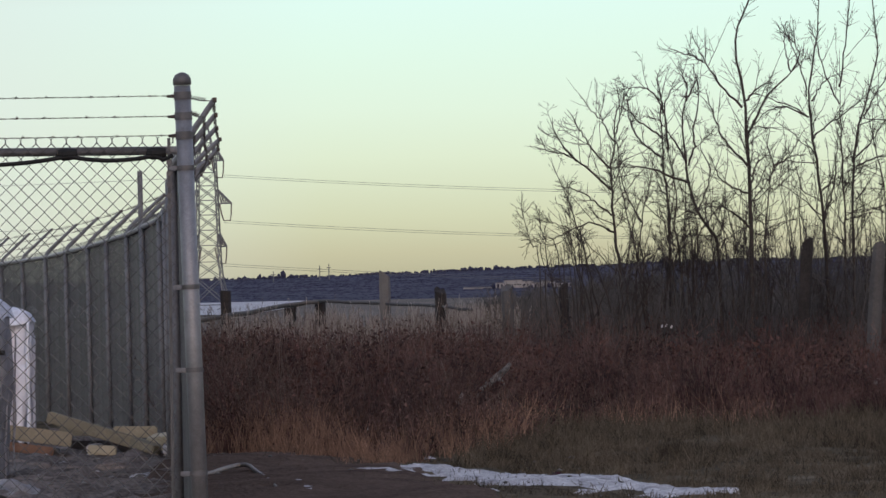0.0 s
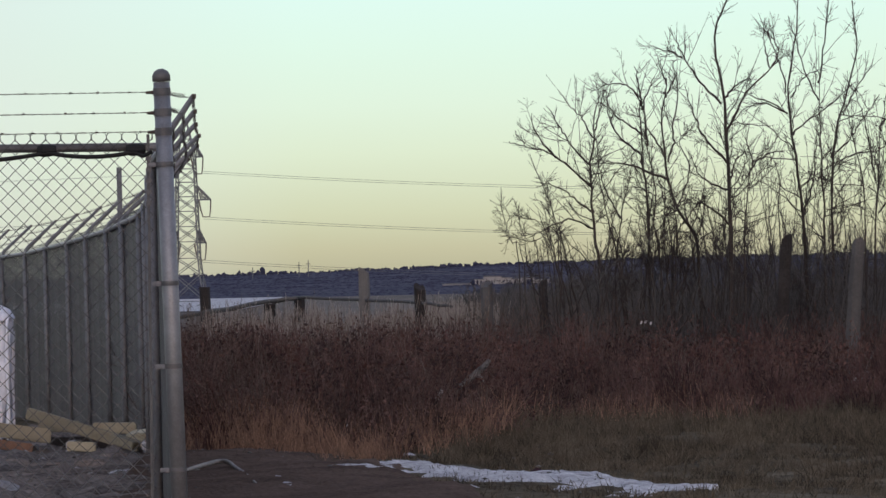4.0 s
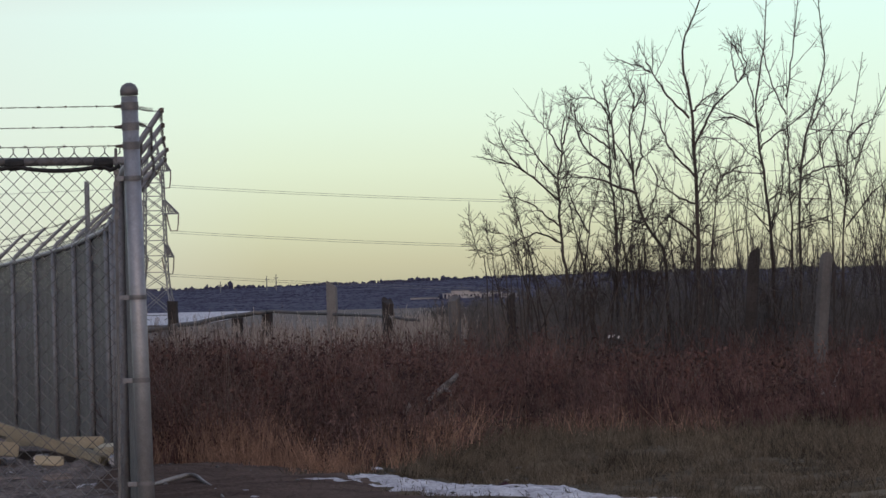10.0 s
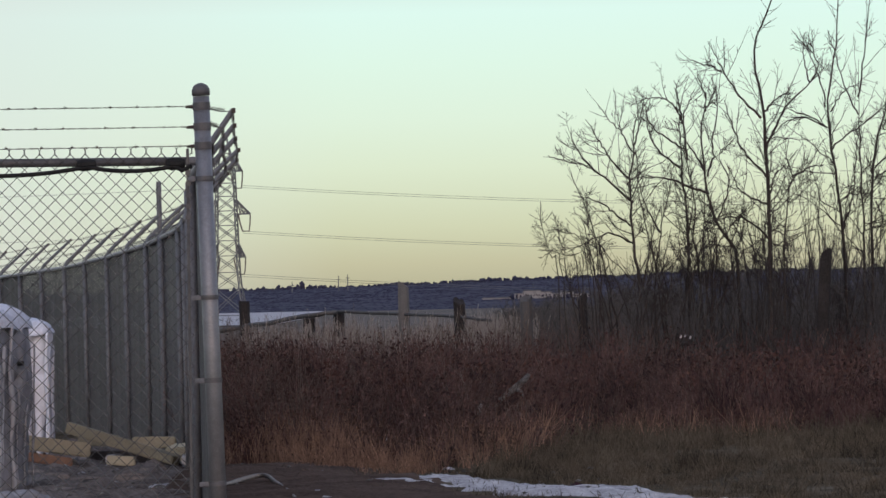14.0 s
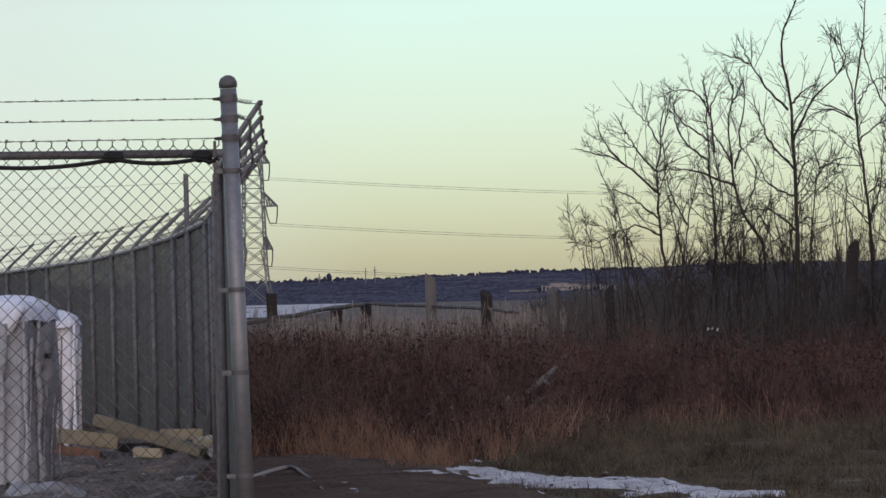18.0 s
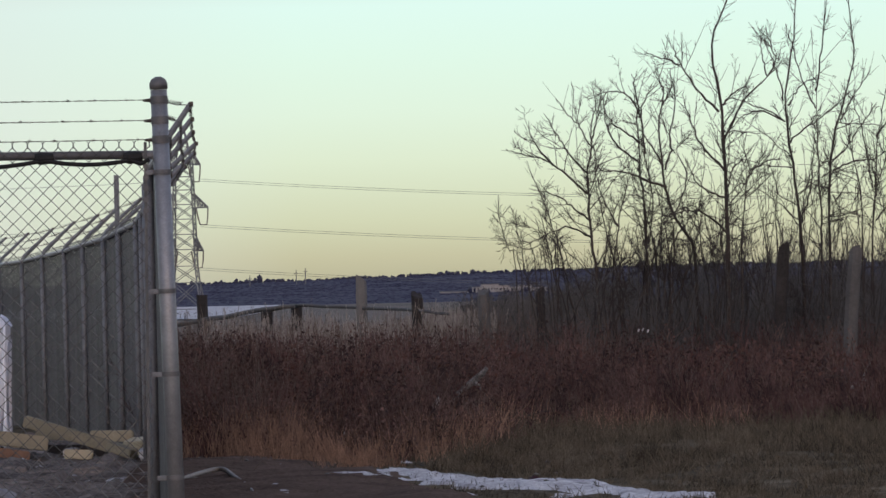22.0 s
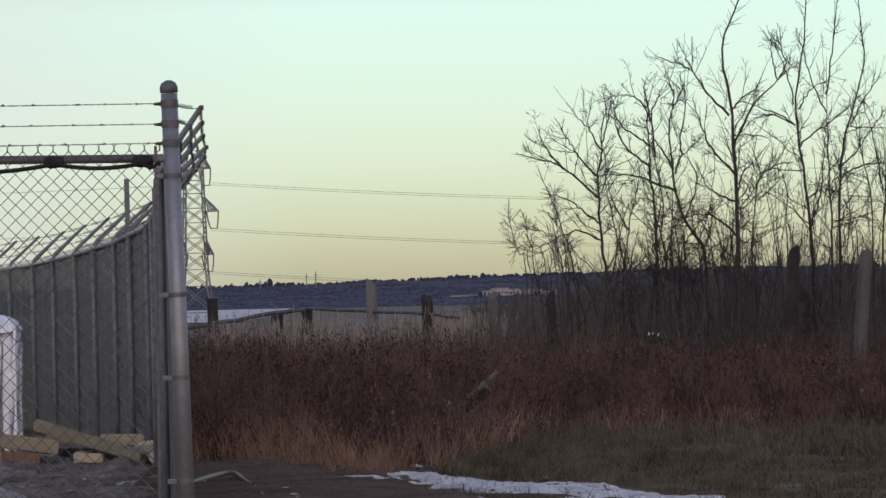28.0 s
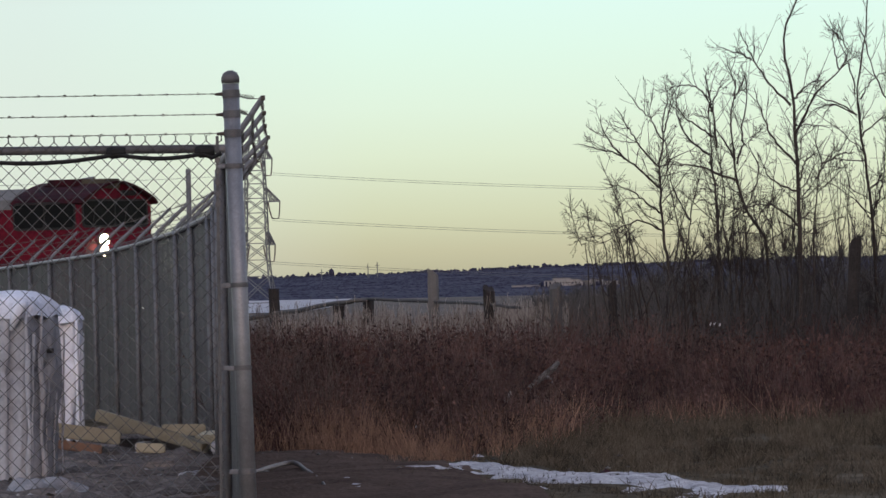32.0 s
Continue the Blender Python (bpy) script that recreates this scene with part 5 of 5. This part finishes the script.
def chain_link():
    """The near bay, from the corner post to the next post of the gate side."""
    x1, y0 = CORNER[0] - 0.07, CORNER[1]
    x0 = x1 - 2.9
    zb = level(-2.5, y0) + 0.03
    f = thing("chain_link_fence", pose(x1, y0, 1.95) @ pose(0, 0, 0, 0, 0.6, 0) @ pose(-x1, -y0, -1.95), "grey diamond-mesh chain-link fence bay with barbed wire", "fence")
    top = 2.005
    w = 0.0715
    mesh = Shape()
    n = int((x1 - x0) / (w / 2))
    rows = int((top - zb) / (w / 2))
    rng = random.Random(4)
    for i in range(n):
        pts = []
        xa = x1 - i * w / 2
        for j in range(rows + 1):
            side = (i + j) % 2
            pts.append((xa - side * w / 2 + rng.uniform(-0.0012, 0.0012), y0 + (0.003 if side else -0.003), top - j * w / 2))
        mesh.tube(pts, 0.0032, 4, False)
        if i % 2 == 0:
            xk = xa
            for side in (-1, 1):
                mesh.tube([(xk - side * 0.002, y0, top - 0.004), (xk + side * 0.002, y0 + side * 0.002, top + 0.006), (xk - side * 0.002, y0 - side * 0.002, top + 0.016), (xk + side * 0.008, y0, top + 0.027)], 0.0026, 4, False)
    part("mesh", mesh, WIRE, f)
    part("top_rail", Shape().tube([(x0, y0 + 0.022, 1.968), (x1 + 0.03, y0 + 0.022, 1.966)], 0.0205, 14), BAND, f, smooth=True)
    part("rail_end", Shape().tube([(x1 - 0.03, y0 + 0.022, 1.966), (x1 + 0.045, y0 + 0.01, 1.966)], [0.021, 0.021], 12), GALV_OLD, f)
    part("tension_bar", Shape().box(x1 - 0.026, x1 - 0.012, y0 - 0.012, y0 - 0.006, zb, 2.025), WIRE, f)
    for k in range(5):
        part("bar_tie", Shape().box(x1 - 0.031, x1 - 0.005, y0 - 0.016, y0 + 0.006, 1.90 - k * 0.052, 1.922 - k * 0.052, None, 0.003), BAND, f)
    part("line_post", Shape().tube([(x0, y0 + 0.04, zb - 0.3), (x0, y0 + 0.04, 2.3)], 0.03, 14), GALV, f)
    # drooping cable tied under the rail
    pts = []
    for i in range(60):
        t = i / 59
        x = x1 - t * 2.6
        ties = (0.0, 0.03, 0.19, 0.50, 0.78, 1.05)
        for a, b in zip(ties[:-1], ties[1:]):
            if a <= t <= b:
                u = (t - a) / (b - a)
                sag = (0.05 if b - a > 0.2 else 0.022) * 4 * u * (1 - u)
                break
        pts.append((x, y0 - 0.015, 1.944 - sag * (0.75 if t > 0.2 else 1)))
    part("cable", Shape().tube(pts, 0.0102, 8), RUBBER, f, "black cable tied under the rail", True)
    for t in (0.03, 0.19, 0.50):
        x = x1 - t * 2.6
        part("cable_tie", Shape().tube([(x - 0.045, y0 + 0.004, 1.955), (x - 0.02, y0 + 0.003, 1.953), (x + 0.02, y0 + 0.004, 1.955), (x + 0.045, y0 + 0.004, 1.958)], [0.022, 0.031, 0.028, 0.021], 10), RUBBER, f)
    for k, (za, zc) in enumerate(((2.228, 2.223), (2.130, 2.127), (2.037, 2.037))):
        wire = Shape()
        pts2 = [[], []]
        for i in range(140):
            t = i / 139
            x = x1 + 0.0 - t * 2.9
            z = zc + (za - zc) * t - 0.006 * math.sin(math.pi * t)
            for s in (0, 1):
                a = i * 1.1 + s * math.pi
                pts2[s].append((x, y0 + 0.0022 * math.cos(a), z + 0.0022 * math.sin(a)))
        for s in (0, 1):
            wire.tube(pts2[s], 0.0017, 4, False)
        b = part("barbed_wire", wire, BARB, f)
        for j in range(18):
            x = x1 - 0.05 - j * 0.155 - 0.09 * rng.random()
            barb = Shape()
            for a in (0.6, 2.2, 3.8, 5.3):
                barb.tube([(x, y0, zc), (x + 0.008 * math.cos(a * 2), y0 + 0.010 * math.cos(a), zc + 0.010 * math.sin(a))], [0.0014, 0.0007], 4)
            barb.tube([(x - 0.007, y0, zc), (x + 0.007, y0, zc)], 0.003, 6)
            part("barb", barb, BARB, b)


chain_link()


def slat_fence():
    f = thing("slatted_fence", pose(0, 0, 0), "curved grey slat-filled chain-link fence with angled barbed arms", "fence")
    y, ys = 28.0, [28.0]
    while y < 94:
        y += (2.4 if len(ys) < 6 else 2.65)
        ys.append(y)
    tips, feet = [], []
    for i, y in enumerate(ys):
        x = fence_x(y)
        zb = level(x, y)
        zt = fence_top(y)
        slope = (fence_x(y + 0.1) - fence_x(y - 0.1)) / 0.2
        out = Vector((1, -slope, 0)).normalized()
        reach = min(0.30, 0.16 + 0.034 * i)
        tip = Vector((x, y, zt + 0.32)) + out * reach
        if i == 0:
            tip = Vector((x, y, 2.223))
        tips.append(tip)
        feet.append(Vector((x, y, zt)))
        if i == 0:
            continue
        q = Vector((x, y, zb)) - out * 0.027
        part("post", Shape().tube([(q.x, q.y, zb - 0.2), (q.x, q.y, zt + 0.01)], 0.022, 10), GALV_OLD, f, smooth=True)
        arm = part("arm", Shape().tube([(q.x, q.y, zt - 0.02), (q.x + out.x * 0.03, q.y + out.y * 0.03, zt + 0.05), tip], [0.022, 0.018, 0.014], 8), GALV_OLD, f)
        part("wire_clip", Shape().box(tip.x - 0.008, tip.x + 0.012, tip.y - 0.015, tip.y + 0.015, tip.z - 0.015, tip.z + 0.01), BARB, arm)
    part("tall_post", Shape().tube([(-2.43, 48.15, level(-2.43, 48.15) - 0.2), (-2.43, 48.15, 2.25)], 0.021, 10), GALV_OLD, f)
    for a, b in zip(ys[:-1], ys[1:]):
        n = 34
        slats = Shape()
        for k in range(n):
            gap = 0.075 if 50 < a < 64 else 0.03
            t0, t1 = a + (b - a) * (k + gap) / n, a + (b - a) * (k + 1 - gap) / n
            off = 0.0
            p, q = Vector((fence_x(t0) + off, t0, 0)), Vector((fence_x(t1) + off, t1, 0))
            o = Vector((q.y - p.y, p.x - q.x, 0)).normalized() * 0.0007
            z1 = fence_top(t0) - 0.012
            z0 = level(p.x, p.y) + 0.02
            c = [p, q, q + o, p + o]
            slats.add([(v.x, v.y, z) for z in (z0, z1) for v in c], [[0, 1, 5, 4], [1, 2, 6, 5], [2, 3, 7, 6], [3, 0, 4, 7], [4, 5, 6, 7], [3, 2, 1, 0]])
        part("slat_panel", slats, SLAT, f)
        m = (a + b) / 2
        rail = [(fence_x(t) - 0.02, t, fence_top(t) - 0.01) for t in (a, m, b)]
        part("top_rail", Shape().tube(rail, 0.021, 8), GALV, f)
    for k in (0.45, 0.72, 0.98):
        line = [p.lerp(q, k) for p, q in zip(feet, tips)]
        pts = []
        for a, b in zip(line[:-1], line[1:]):
            pts += [a, a.lerp(b, 0.5) - Vector((0, 0, 0.01))]
        part("barbed_wire", Shape().tube(pts + [line[-1]], 0.0032, 4), BARB, f)
    barbs = Shape()
    for k in (0.45, 0.72, 0.98):
        for p0, p1, q0, q1 in zip(feet[:-1], feet[1:], tips[:-1], tips[1:]):
            for j in range(7):
                c = p0.lerp(q0, k).lerp(p1.lerp(q1, k), (j + 0.5) / 10)
                barbs.tube([c + Vector((-0.009, 0, -0.009)), c + Vector((0.009, 0, 0.009))], 0.002, 3)
                barbs.tube([c + Vector((0.009, 0, -0.009)), c + Vector((-0.009, 0, 0.009))], 0.002, 3)
    tagged(part("barbing", barbs, BARB, f), kind="stuff")
    # links at the mesh's upper rim
    rim = Shape()
    for y in np.arange(29, 78, 0.15):
        x = fence_x(y) - 0.01
        z = fence_top(y)
        rim.tube([(x - 0.02, y, z - 0.02), (x, y, z + 0.035), (x + 0.012, y, z + 0.05)], 0.003, 3)
    tagged(part("mesh_rim", rim, WIRE, f), kind="stuff")


slat_fence()


# ---- things inside the yard ----
def bale(x, y, turn, w, d, h, seed, label, WRAP, rim_drop):
    """A pallet load wrapped in white plastic, with folds and a snow cap of its own."""
    z = level(x, y) + 0.02
    b = thing("wrapped_pallet", pose(x, y, z, 0, 0, turn), label, "wrapped pallet", "wrapped pallets in the yard")
    n = 44
    verts, faces = [], []

    def skin(px, py, pz):
        q = Vector((px, py, pz))
        r = 0.16
        c = Vector((max(-w / 2 + r, min(w / 2 - r, px)), max(-d / 2 + r, min(d / 2 - r, py)), min(h - r, pz)))
        dirn = q - c
        if dirn.length > 1e-6:
            q = c + dirn.normalized() * r
        sag = 0.05 * noise.noise((px * 3.4 + seed, py * 3.4, pz * 1.8)) + 0.022 * noise.noise((px * 10, py * 10 + seed, pz * 3.5)) + 0.010 * noise.noise((px * 22, py * 22, pz * 9 + seed))
        run = (px - py) * 17 + 2.2 * noise.noise((px * 2, py * 2, pz * 1.3 + seed))
        fold = (0.034 if px > w / 2 - 0.05 else 0.014) * (abs(math.sin(run)) ** 0.6 - 0.6) * max(0.15, 0.55 + 1.2 * noise.noise((px * 2 + seed, py * 2, pz * 0.8)))
        sag -= 0.03 * math.exp(-((pz - h * 0.62) / 0.03) ** 2) if py < 0 else 0.0
        if py < -d / 2 + 0.06:
            sag -= 0.09 * math.exp(-((px - w / 2 + 0.10) / 0.035) ** 2) * (1.0 if pz < h * 0.9 else 0.4)
        q = q + (q - Vector((0, 0, h * 0.5))).normalized() * (sag + fold)
        if q.x > 0:
            q.x *= 0.91 + 0.09 * min(1.0, pz / h)
        return q

    faces_of = (((0, 1, 2), -1), ((0, 1, 2), 1), ((1, 0, 2), -1), ((1, 0, 2), 1))
    for (a, c, e), sign in faces_of:
        size = (w, d)
        k0 = len(verts)
        for j in range(n + 1):
            for i in range(n + 1):
                p = [0, 0, h * j / n]
                p[a] = size[a] * (i / n - 0.5)
                p[c] = sign * size[c] / 2
                verts.append(skin(*p))
        faces += [[k0 + j * (n + 1) + i, k0 + j * (n + 1) + i + 1, k0 + (j + 1) * (n + 1) + i + 1, k0 + (j + 1) * (n + 1) + i] for j in range(n) for i in range(n)]
    k0 = len(verts)
    for j in range(n + 1):
        for i in range(n + 1):
            verts.append(skin(w * (i / n - 0.5), d * (j / n - 0.5), h))
    faces += [[k0 + j * (n + 1) + i, k0 + j * (n + 1) + i + 1, k0 + (j + 1) * (n + 1) + i + 1, k0 + (j + 1) * (n + 1) + i] for j in range(n) for i in range(n)]
    bm = bmesh.new()
    made = [bm.verts.new(v) for v in verts]
    for f in faces:
        bm.faces.new([made[i] for i in f])
    bmesh.ops.remove_doubles(bm, verts=bm.verts, dist=0.002)
    bm.verts.index_update()
    shell = Shape().add([v.co for v in bm.verts], [[v.index for v in f.verts] for f in bm.faces])
    bm.free()
    part("wrap", shell, WRAP, b, smooth=True)
    for e, (ox, oy) in enumerate(((w / 2 - 0.03, -d / 2 + 0.0), (w / 2 + 0.0, -d / 2 + 0.2))):
        fl = Shape().tube([(ox + 0.02 * noise.noise((e, k * 0.4, seed)), oy + 0.01 * noise.noise((e + 5, k * 0.5, seed)), h * 0.93 * k / 12) for k in range(13)], [0.018 + 0.006 * math.sin(k + e) for k in range(13)], 6)
        part("fold", fl, WRAP, b, "loose gathered fold of the wrap", True)
    for e in range(5):
        oy = -d / 2 + 0.08 + e * (d - 0.14) / 4
        lean = 0.10 * noise.noise((e * 1.7, 2.0, seed))
        fl = Shape().tube([((w / 2 + 0.004) * (0.91 + 0.072 * k / 12) + 0.02 * noise.noise((e, k * 0.5, seed)), oy + lean * (1 - k / 12), h * (0.02 + 0.8 * k / 12)) for k in range(13)],
                          [0.007 + 0.007 * max(0, math.sin(k * 0.7 + e)) for k in range(13)], 6)
        part("fold", fl, WRAP, b, "loose gathered fold of the wrap", True)
    if rim_drop > 0.05:
        knot = Shape().tube([(w / 2 - 0.13, -d / 2 - 0.02, h - 0.20), (w / 2 - 0.10, -d / 2 - 0.03, h - 0.12), (w / 2 - 0.08, -d / 2 - 0.01, h - 0.05), (w / 2 - 0.04, -d / 2 + 0.03, h - 0.03)], [0.012, 0.035, 0.045, 0.03], 9)
        part("knot", knot, WRAP_CLEAN, b, "bright gathered knot at the corner of the wrap", True)
        part("tear", Shape().tube([(w / 2 - 0.02, -d / 2 + 0.36, h * 0.72), (w / 2 + 0.035, -d / 2 + 0.36, h * 0.72)], 0.016, 9), RUBBER, b, "small dark tear in the wrap")
    cap = Shape()
    m = 26
    vs = []
    for j in range(m + 1):
        for i in range(m + 1):
            u, v = i / m * 2 - 1, j / m * 2 - 1
            x0, y0 = u * w / 2, v * d / 2
            ex, ey = max(0.0, abs(x0) - w / 2 + 0.16), max(0.0, abs(y0) - d / 2 + 0.16)
            far = math.hypot(ex, ey)
            if far > 0.16:
                x0 -= math.copysign(ex * (1 - 0.16 / far), x0)
                y0 -= math.copysign(ey * (1 - 0.16 / far), y0)
                far = 0.16
            soft = (abs(u) ** 6 + abs(v) ** 6) ** (1 / 6)
            drop = (0.16 - math.sqrt(0.16 ** 2 - far ** 2)) * (0.5 + 4 * rim_drop)
            zz = h + 0.012 + 0.04 * (1 - min(1.0, soft) ** 3) - drop + 0.03 * noise.noise((u * 2.2, v * 2.2, seed))
            vs.append((x0 * 1.03, y0 * 1.03, zz))
    cap.add(vs, [[j * (m + 1) + i, j * (m + 1) + i + 1, (j + 1) * (m + 1) + i + 1, (j + 1) * (m + 1) + i] for j in range(m) for i in range(m)])
    single("lying_snow", cap, CLEAN_SNOW, "smooth layer of snow lying on a wrapped pallet", "snow", "snow on the pallets", place=pose(x, y, z, 0, 0, turn), smooth=True)
    return b


bale(-3.445, 39.5, -13, 1.06, 0.8, 1.225, 2.0, "white plastic-wrapped pallet load with sagging folds", WRAP, 0.075)
bale(-3.85, 48.6, 2, 1.0, 1.0, 1.07, 8.0, "clean white plastic-wrapped pallet load behind another", WRAP_CLEAN, 0.03)


def timber(a, b, w, h, roll, mat, label, snow=False):
    a, b = Vector(a), Vector(b)
    d = b - a
    m = Matrix.Translation((a + b) / 2) @ d.to_track_quat("X", "Z").to_matrix().to_4x4() @ pose(0, 0, 0, roll)
    L = d.length
    t = thing("timber", m, label, "timber", "pile of cut timbers")
    part("beam", Shape().box(-L / 2, L / 2, -w / 2, w / 2, -h / 2, h / 2, None, 0.008), mat, t)
    return t


for a, b, w, h, roll, mat, label in (
        ((-2.947, 44.16, 0.371), (-2.122, 44.06, 0.107), 0.10, 0.085, 0, TIMBER, "long sawn timber lying slanted over the pile"),
        ((-3.30, 43.68, 0.288), (-2.775, 43.87, 0.205), 0.14, 0.105, 0, TIMBER, "thick pale sawn timber with a weathered end"),
        ((-3.264, 43.70, 0.178), (-2.905, 43.82, 0.118), 0.13, 0.07, 0, BRICK, "reddish stained block under the timbers"),
        ((-2.899, 44.64, 0.260), (-2.592, 44.64, 0.251), 0.10, 0.085, 0, TIMBER, "short sawn timber under the slanted one"),
        ((-2.640, 43.87, 0.128), (-2.430, 43.87, 0.116), 0.10, 0.070, 0, TIMBER, "short offcut of sawn timber on the earth"),
        ((-2.496, 44.74, 0.232), (-2.170, 44.74, 0.227), 0.10, 0.085, 0, TIMBER, "sawn timber stacked at the pile's end"),
        ((-2.189, 44.45, 0.155), (-2.035, 44.26, 0.169), 0.11, 0.11, 20, TIMBER, "sawn timber end with a snowy face"),
        ((-2.832, 44.64, 0.131), (-2.208, 44.74, 0.121), 0.14, 0.09, 0, DARK_WOOD, "dark old timber at the bottom of the pile"),
        ((-2.62, 43.9, 0.135), (-2.58, 44.2, 0.135), 0.07, 0.06, 0, SNOW, "cut block with a snowy face in the pile"),
        ((-2.93, 43.8, 0.12), (-2.89, 44.1, 0.12), 0.06, 0.05, 0, SNOW, "cut block with a snowy face in the pile"),
        ((-2.30, 43.6, 0.19), (-2.12, 43.5, 0.125), 0.09, 0.06, 0, TIMBER, "short sawn offcut leaning on the pile"),
        ((-2.09, 43.9, 0.12), (-2.03, 43.9, 0.12), 0.12, 0.06, 10, SNOW, "cut block with a snowy face in the pile")):
    timber(a, b, w, h, roll, mat, label)


def rubble(seed, n, x0, x1, y0, y1, lo, hi, mat, name, label, category):
    rng = np.random.default_rng(seed)
    x, y = rng.uniform(x0, x1, n), rng.uniform(y0, y1, n)
    s = rng.uniform(lo, hi, n) * rng.uniform(0.5, 1, n)
    c = np.stack([x, y, land(x, y) + 0.03 + s * 0.2], -1)
    size = np.stack([s * rng.uniform(0.8, 1.5, n), s * rng.uniform(0.8, 1.5, n), s * rng.uniform(0.4, 0.8, n)], -1)
    tagged(new(name, octa_mesh(name, c, size, mat)), label, category, kind="stuff")


rubble(31, 420, -5.0, -1.3, 29, 47, 0.01, 0.035, STONE, "rubble", "loose grey stones and clods on bare earth", "rubble")
rubble(32, 60, -1.35, 0.9, 30, 44, 0.008, 0.03, STONE, "loose_stones", "loose stones along the fence foot", "stones")
rubble(33, 46, -3.3, -1.4, 36, 45.4, 0.010, 0.030, SNOW, "snow_crumbs", "crumbs of old snow on the yard", "snow")
for x0, x1, y0, y1, seed, cut in ((-2.12, -1.92, 38.8, 39.4, 4.4, 0.2), (-1.93, -1.74, 38.8, 39.3, 7.1, 0.2), (-2.43, -2.37, 39.2, 39.6, 3.4, 0.1), (-1.64, -1.55, 39.0, 39.5, 5.9, 0.15), (-0.95, -0.86, 36.1, 36.6, 9.9, 0.15), (-0.88, -0.78, 35.2, 35.7, 2.9, 0.15)):
    tagged(new("snow_patch", patch("snow_patch", SNOW, x0, x1, y0, y1, 0.018, 0.028, 0.012, seed, cut)), "small dirty snow patch on bare earth", "snow patch", "snow patches")
for i in range(9):
    rng = random.Random(50 + i)
    x, y = -3.1 + rng.random() * 0.9, 39.6 + rng.random() * 5.0
    s = Shape()
    pts = [(0.14 * math.cos(a) * (0.7 + 0.5 * rng.random()), 0.1 * math.sin(a), 0) for a in np.linspace(0, math.tau, 9)[:-1]]
    s.add([(0, 0, 0.03 + 0.02 * rng.random())] + [(p[0] * 0.7, p[1] * 0.7, 0.02 + 0.012 * rng.random()) for p in pts] + [(p[0], p[1], -0.02) for p in pts],
          [[0, 1 + k, 1 + (k + 1) % 8] for k in range(8)] + [[1 + k, 9 + k, 9 + (k + 1) % 8, 1 + (k + 1) % 8] for k in range(8)])
    single("earth_clod", s, GRAVEL, "frozen lump of bare earth in the yard", "earth clod", "lumps of earth in the yard", place=pose(x, y, level(x, y) + 0.03))
# white flecks whose colour stands in for the glints among the twigs
for x, y, z in ((2.31, 62.0, 0.78), (2.36, 61.9, 0.765), (2.27, 62.1, 0.772)):
    single("glint_fleck", Shape().box(-0.009, 0.009, -0.005, 0.005, -0.016, 0.016, pose(0, 0, 0, 10, 20, 0), 0.002), SNOW, "small white fleck standing for a glint in twigs", "ice", "ice scraps", place=pose(x, y, z))


SCRAP = material("muddy_wrap", (0.13, 0.125, 0.13), (0.42, 0.41, 0.425), 9, 0.6, 0, 0.6, depth=0.01)
tagged(new("wrap_scrap", patch("wrap_scrap", SCRAP, -3.02, -2.52, 36.2, 37.3, 0.03, 0.05, 0.04, 6.2, 0.1, 0.07)), "crumpled scrap of dirty white wrap on the earth", "plastic scrap")
single("litter", Shape().add([(-0.05, 0, 0), (-0.01, -0.05, 0.012), (0.055, 0.0, 0.004), (0.02, 0.06, 0.018), (0, 0, 0.028)], [[0, 1, 4], [1, 2, 4], [2, 3, 4], [3, 0, 4], [0, 3, 2, 1]]), RED_GRIME,
       "small dark red scrap lying on snow", "litter", place=pose(0.70, 38.0, level(0.70, 38.0) + 0.03))
for x, y, z, turn in ((1.95, 54.3, 0.10, -60), (3.55, 55.2, 0.16, 70), (-0.62, 46.6, 0.16, 10), (0.05, 52.6, 0.22, 35)):
    single("straw", Shape().tube([(0, 0, -0.02), (0.004, 0, 0.0), (0.0, 0, 0.03)], [0.003, 0.005, 0.002], 5), SNOW, "bright pale broken straw in the brush", "straw", "pale broken straws", place=pose(x, y, z, 0, turn, 0))


def pale_tuft():
    rng = np.random.default_rng(61)
    n = 26
    start = np.stack([4.12 + rng.normal(0, 0.05, n), 57.0 + rng.normal(0, 0.1, n), np.full(n, 0.22)], -1)
    way = np.stack([rng.normal(0.5, 0.6, n), rng.normal(0, 0.3, n), rng.normal(0.35, 0.3, n)], -1)
    tuft = sprouts(rng, n, start, way, rng.uniform(0.06, 0.22, n), 0.003, 0.0015, 4, 0.3, 0.03)
    tagged(new("pale_grass_tuft", strands_mesh("pale_grass_tuft", [tuft], PALE_WOOD)), "tuft of bleached grass below a post", "grass tuft", kind="stuff")


pale_tuft()


def motions():
    rows = []
    for t in (0.0, 8.0, 16.0, 24.0, 26.0, 27.0, 28.0, 28.5, 29.0, 30.0, 31.0, 32.0):
        s = (t - 32.0) * SPEED
        p = STOP + HEAD * s
        rows.append((t, pose(p.x, p.y, STOP.z + rise(s), 0, 0, TURN_Z)))
    walk(train, rows)


motions()
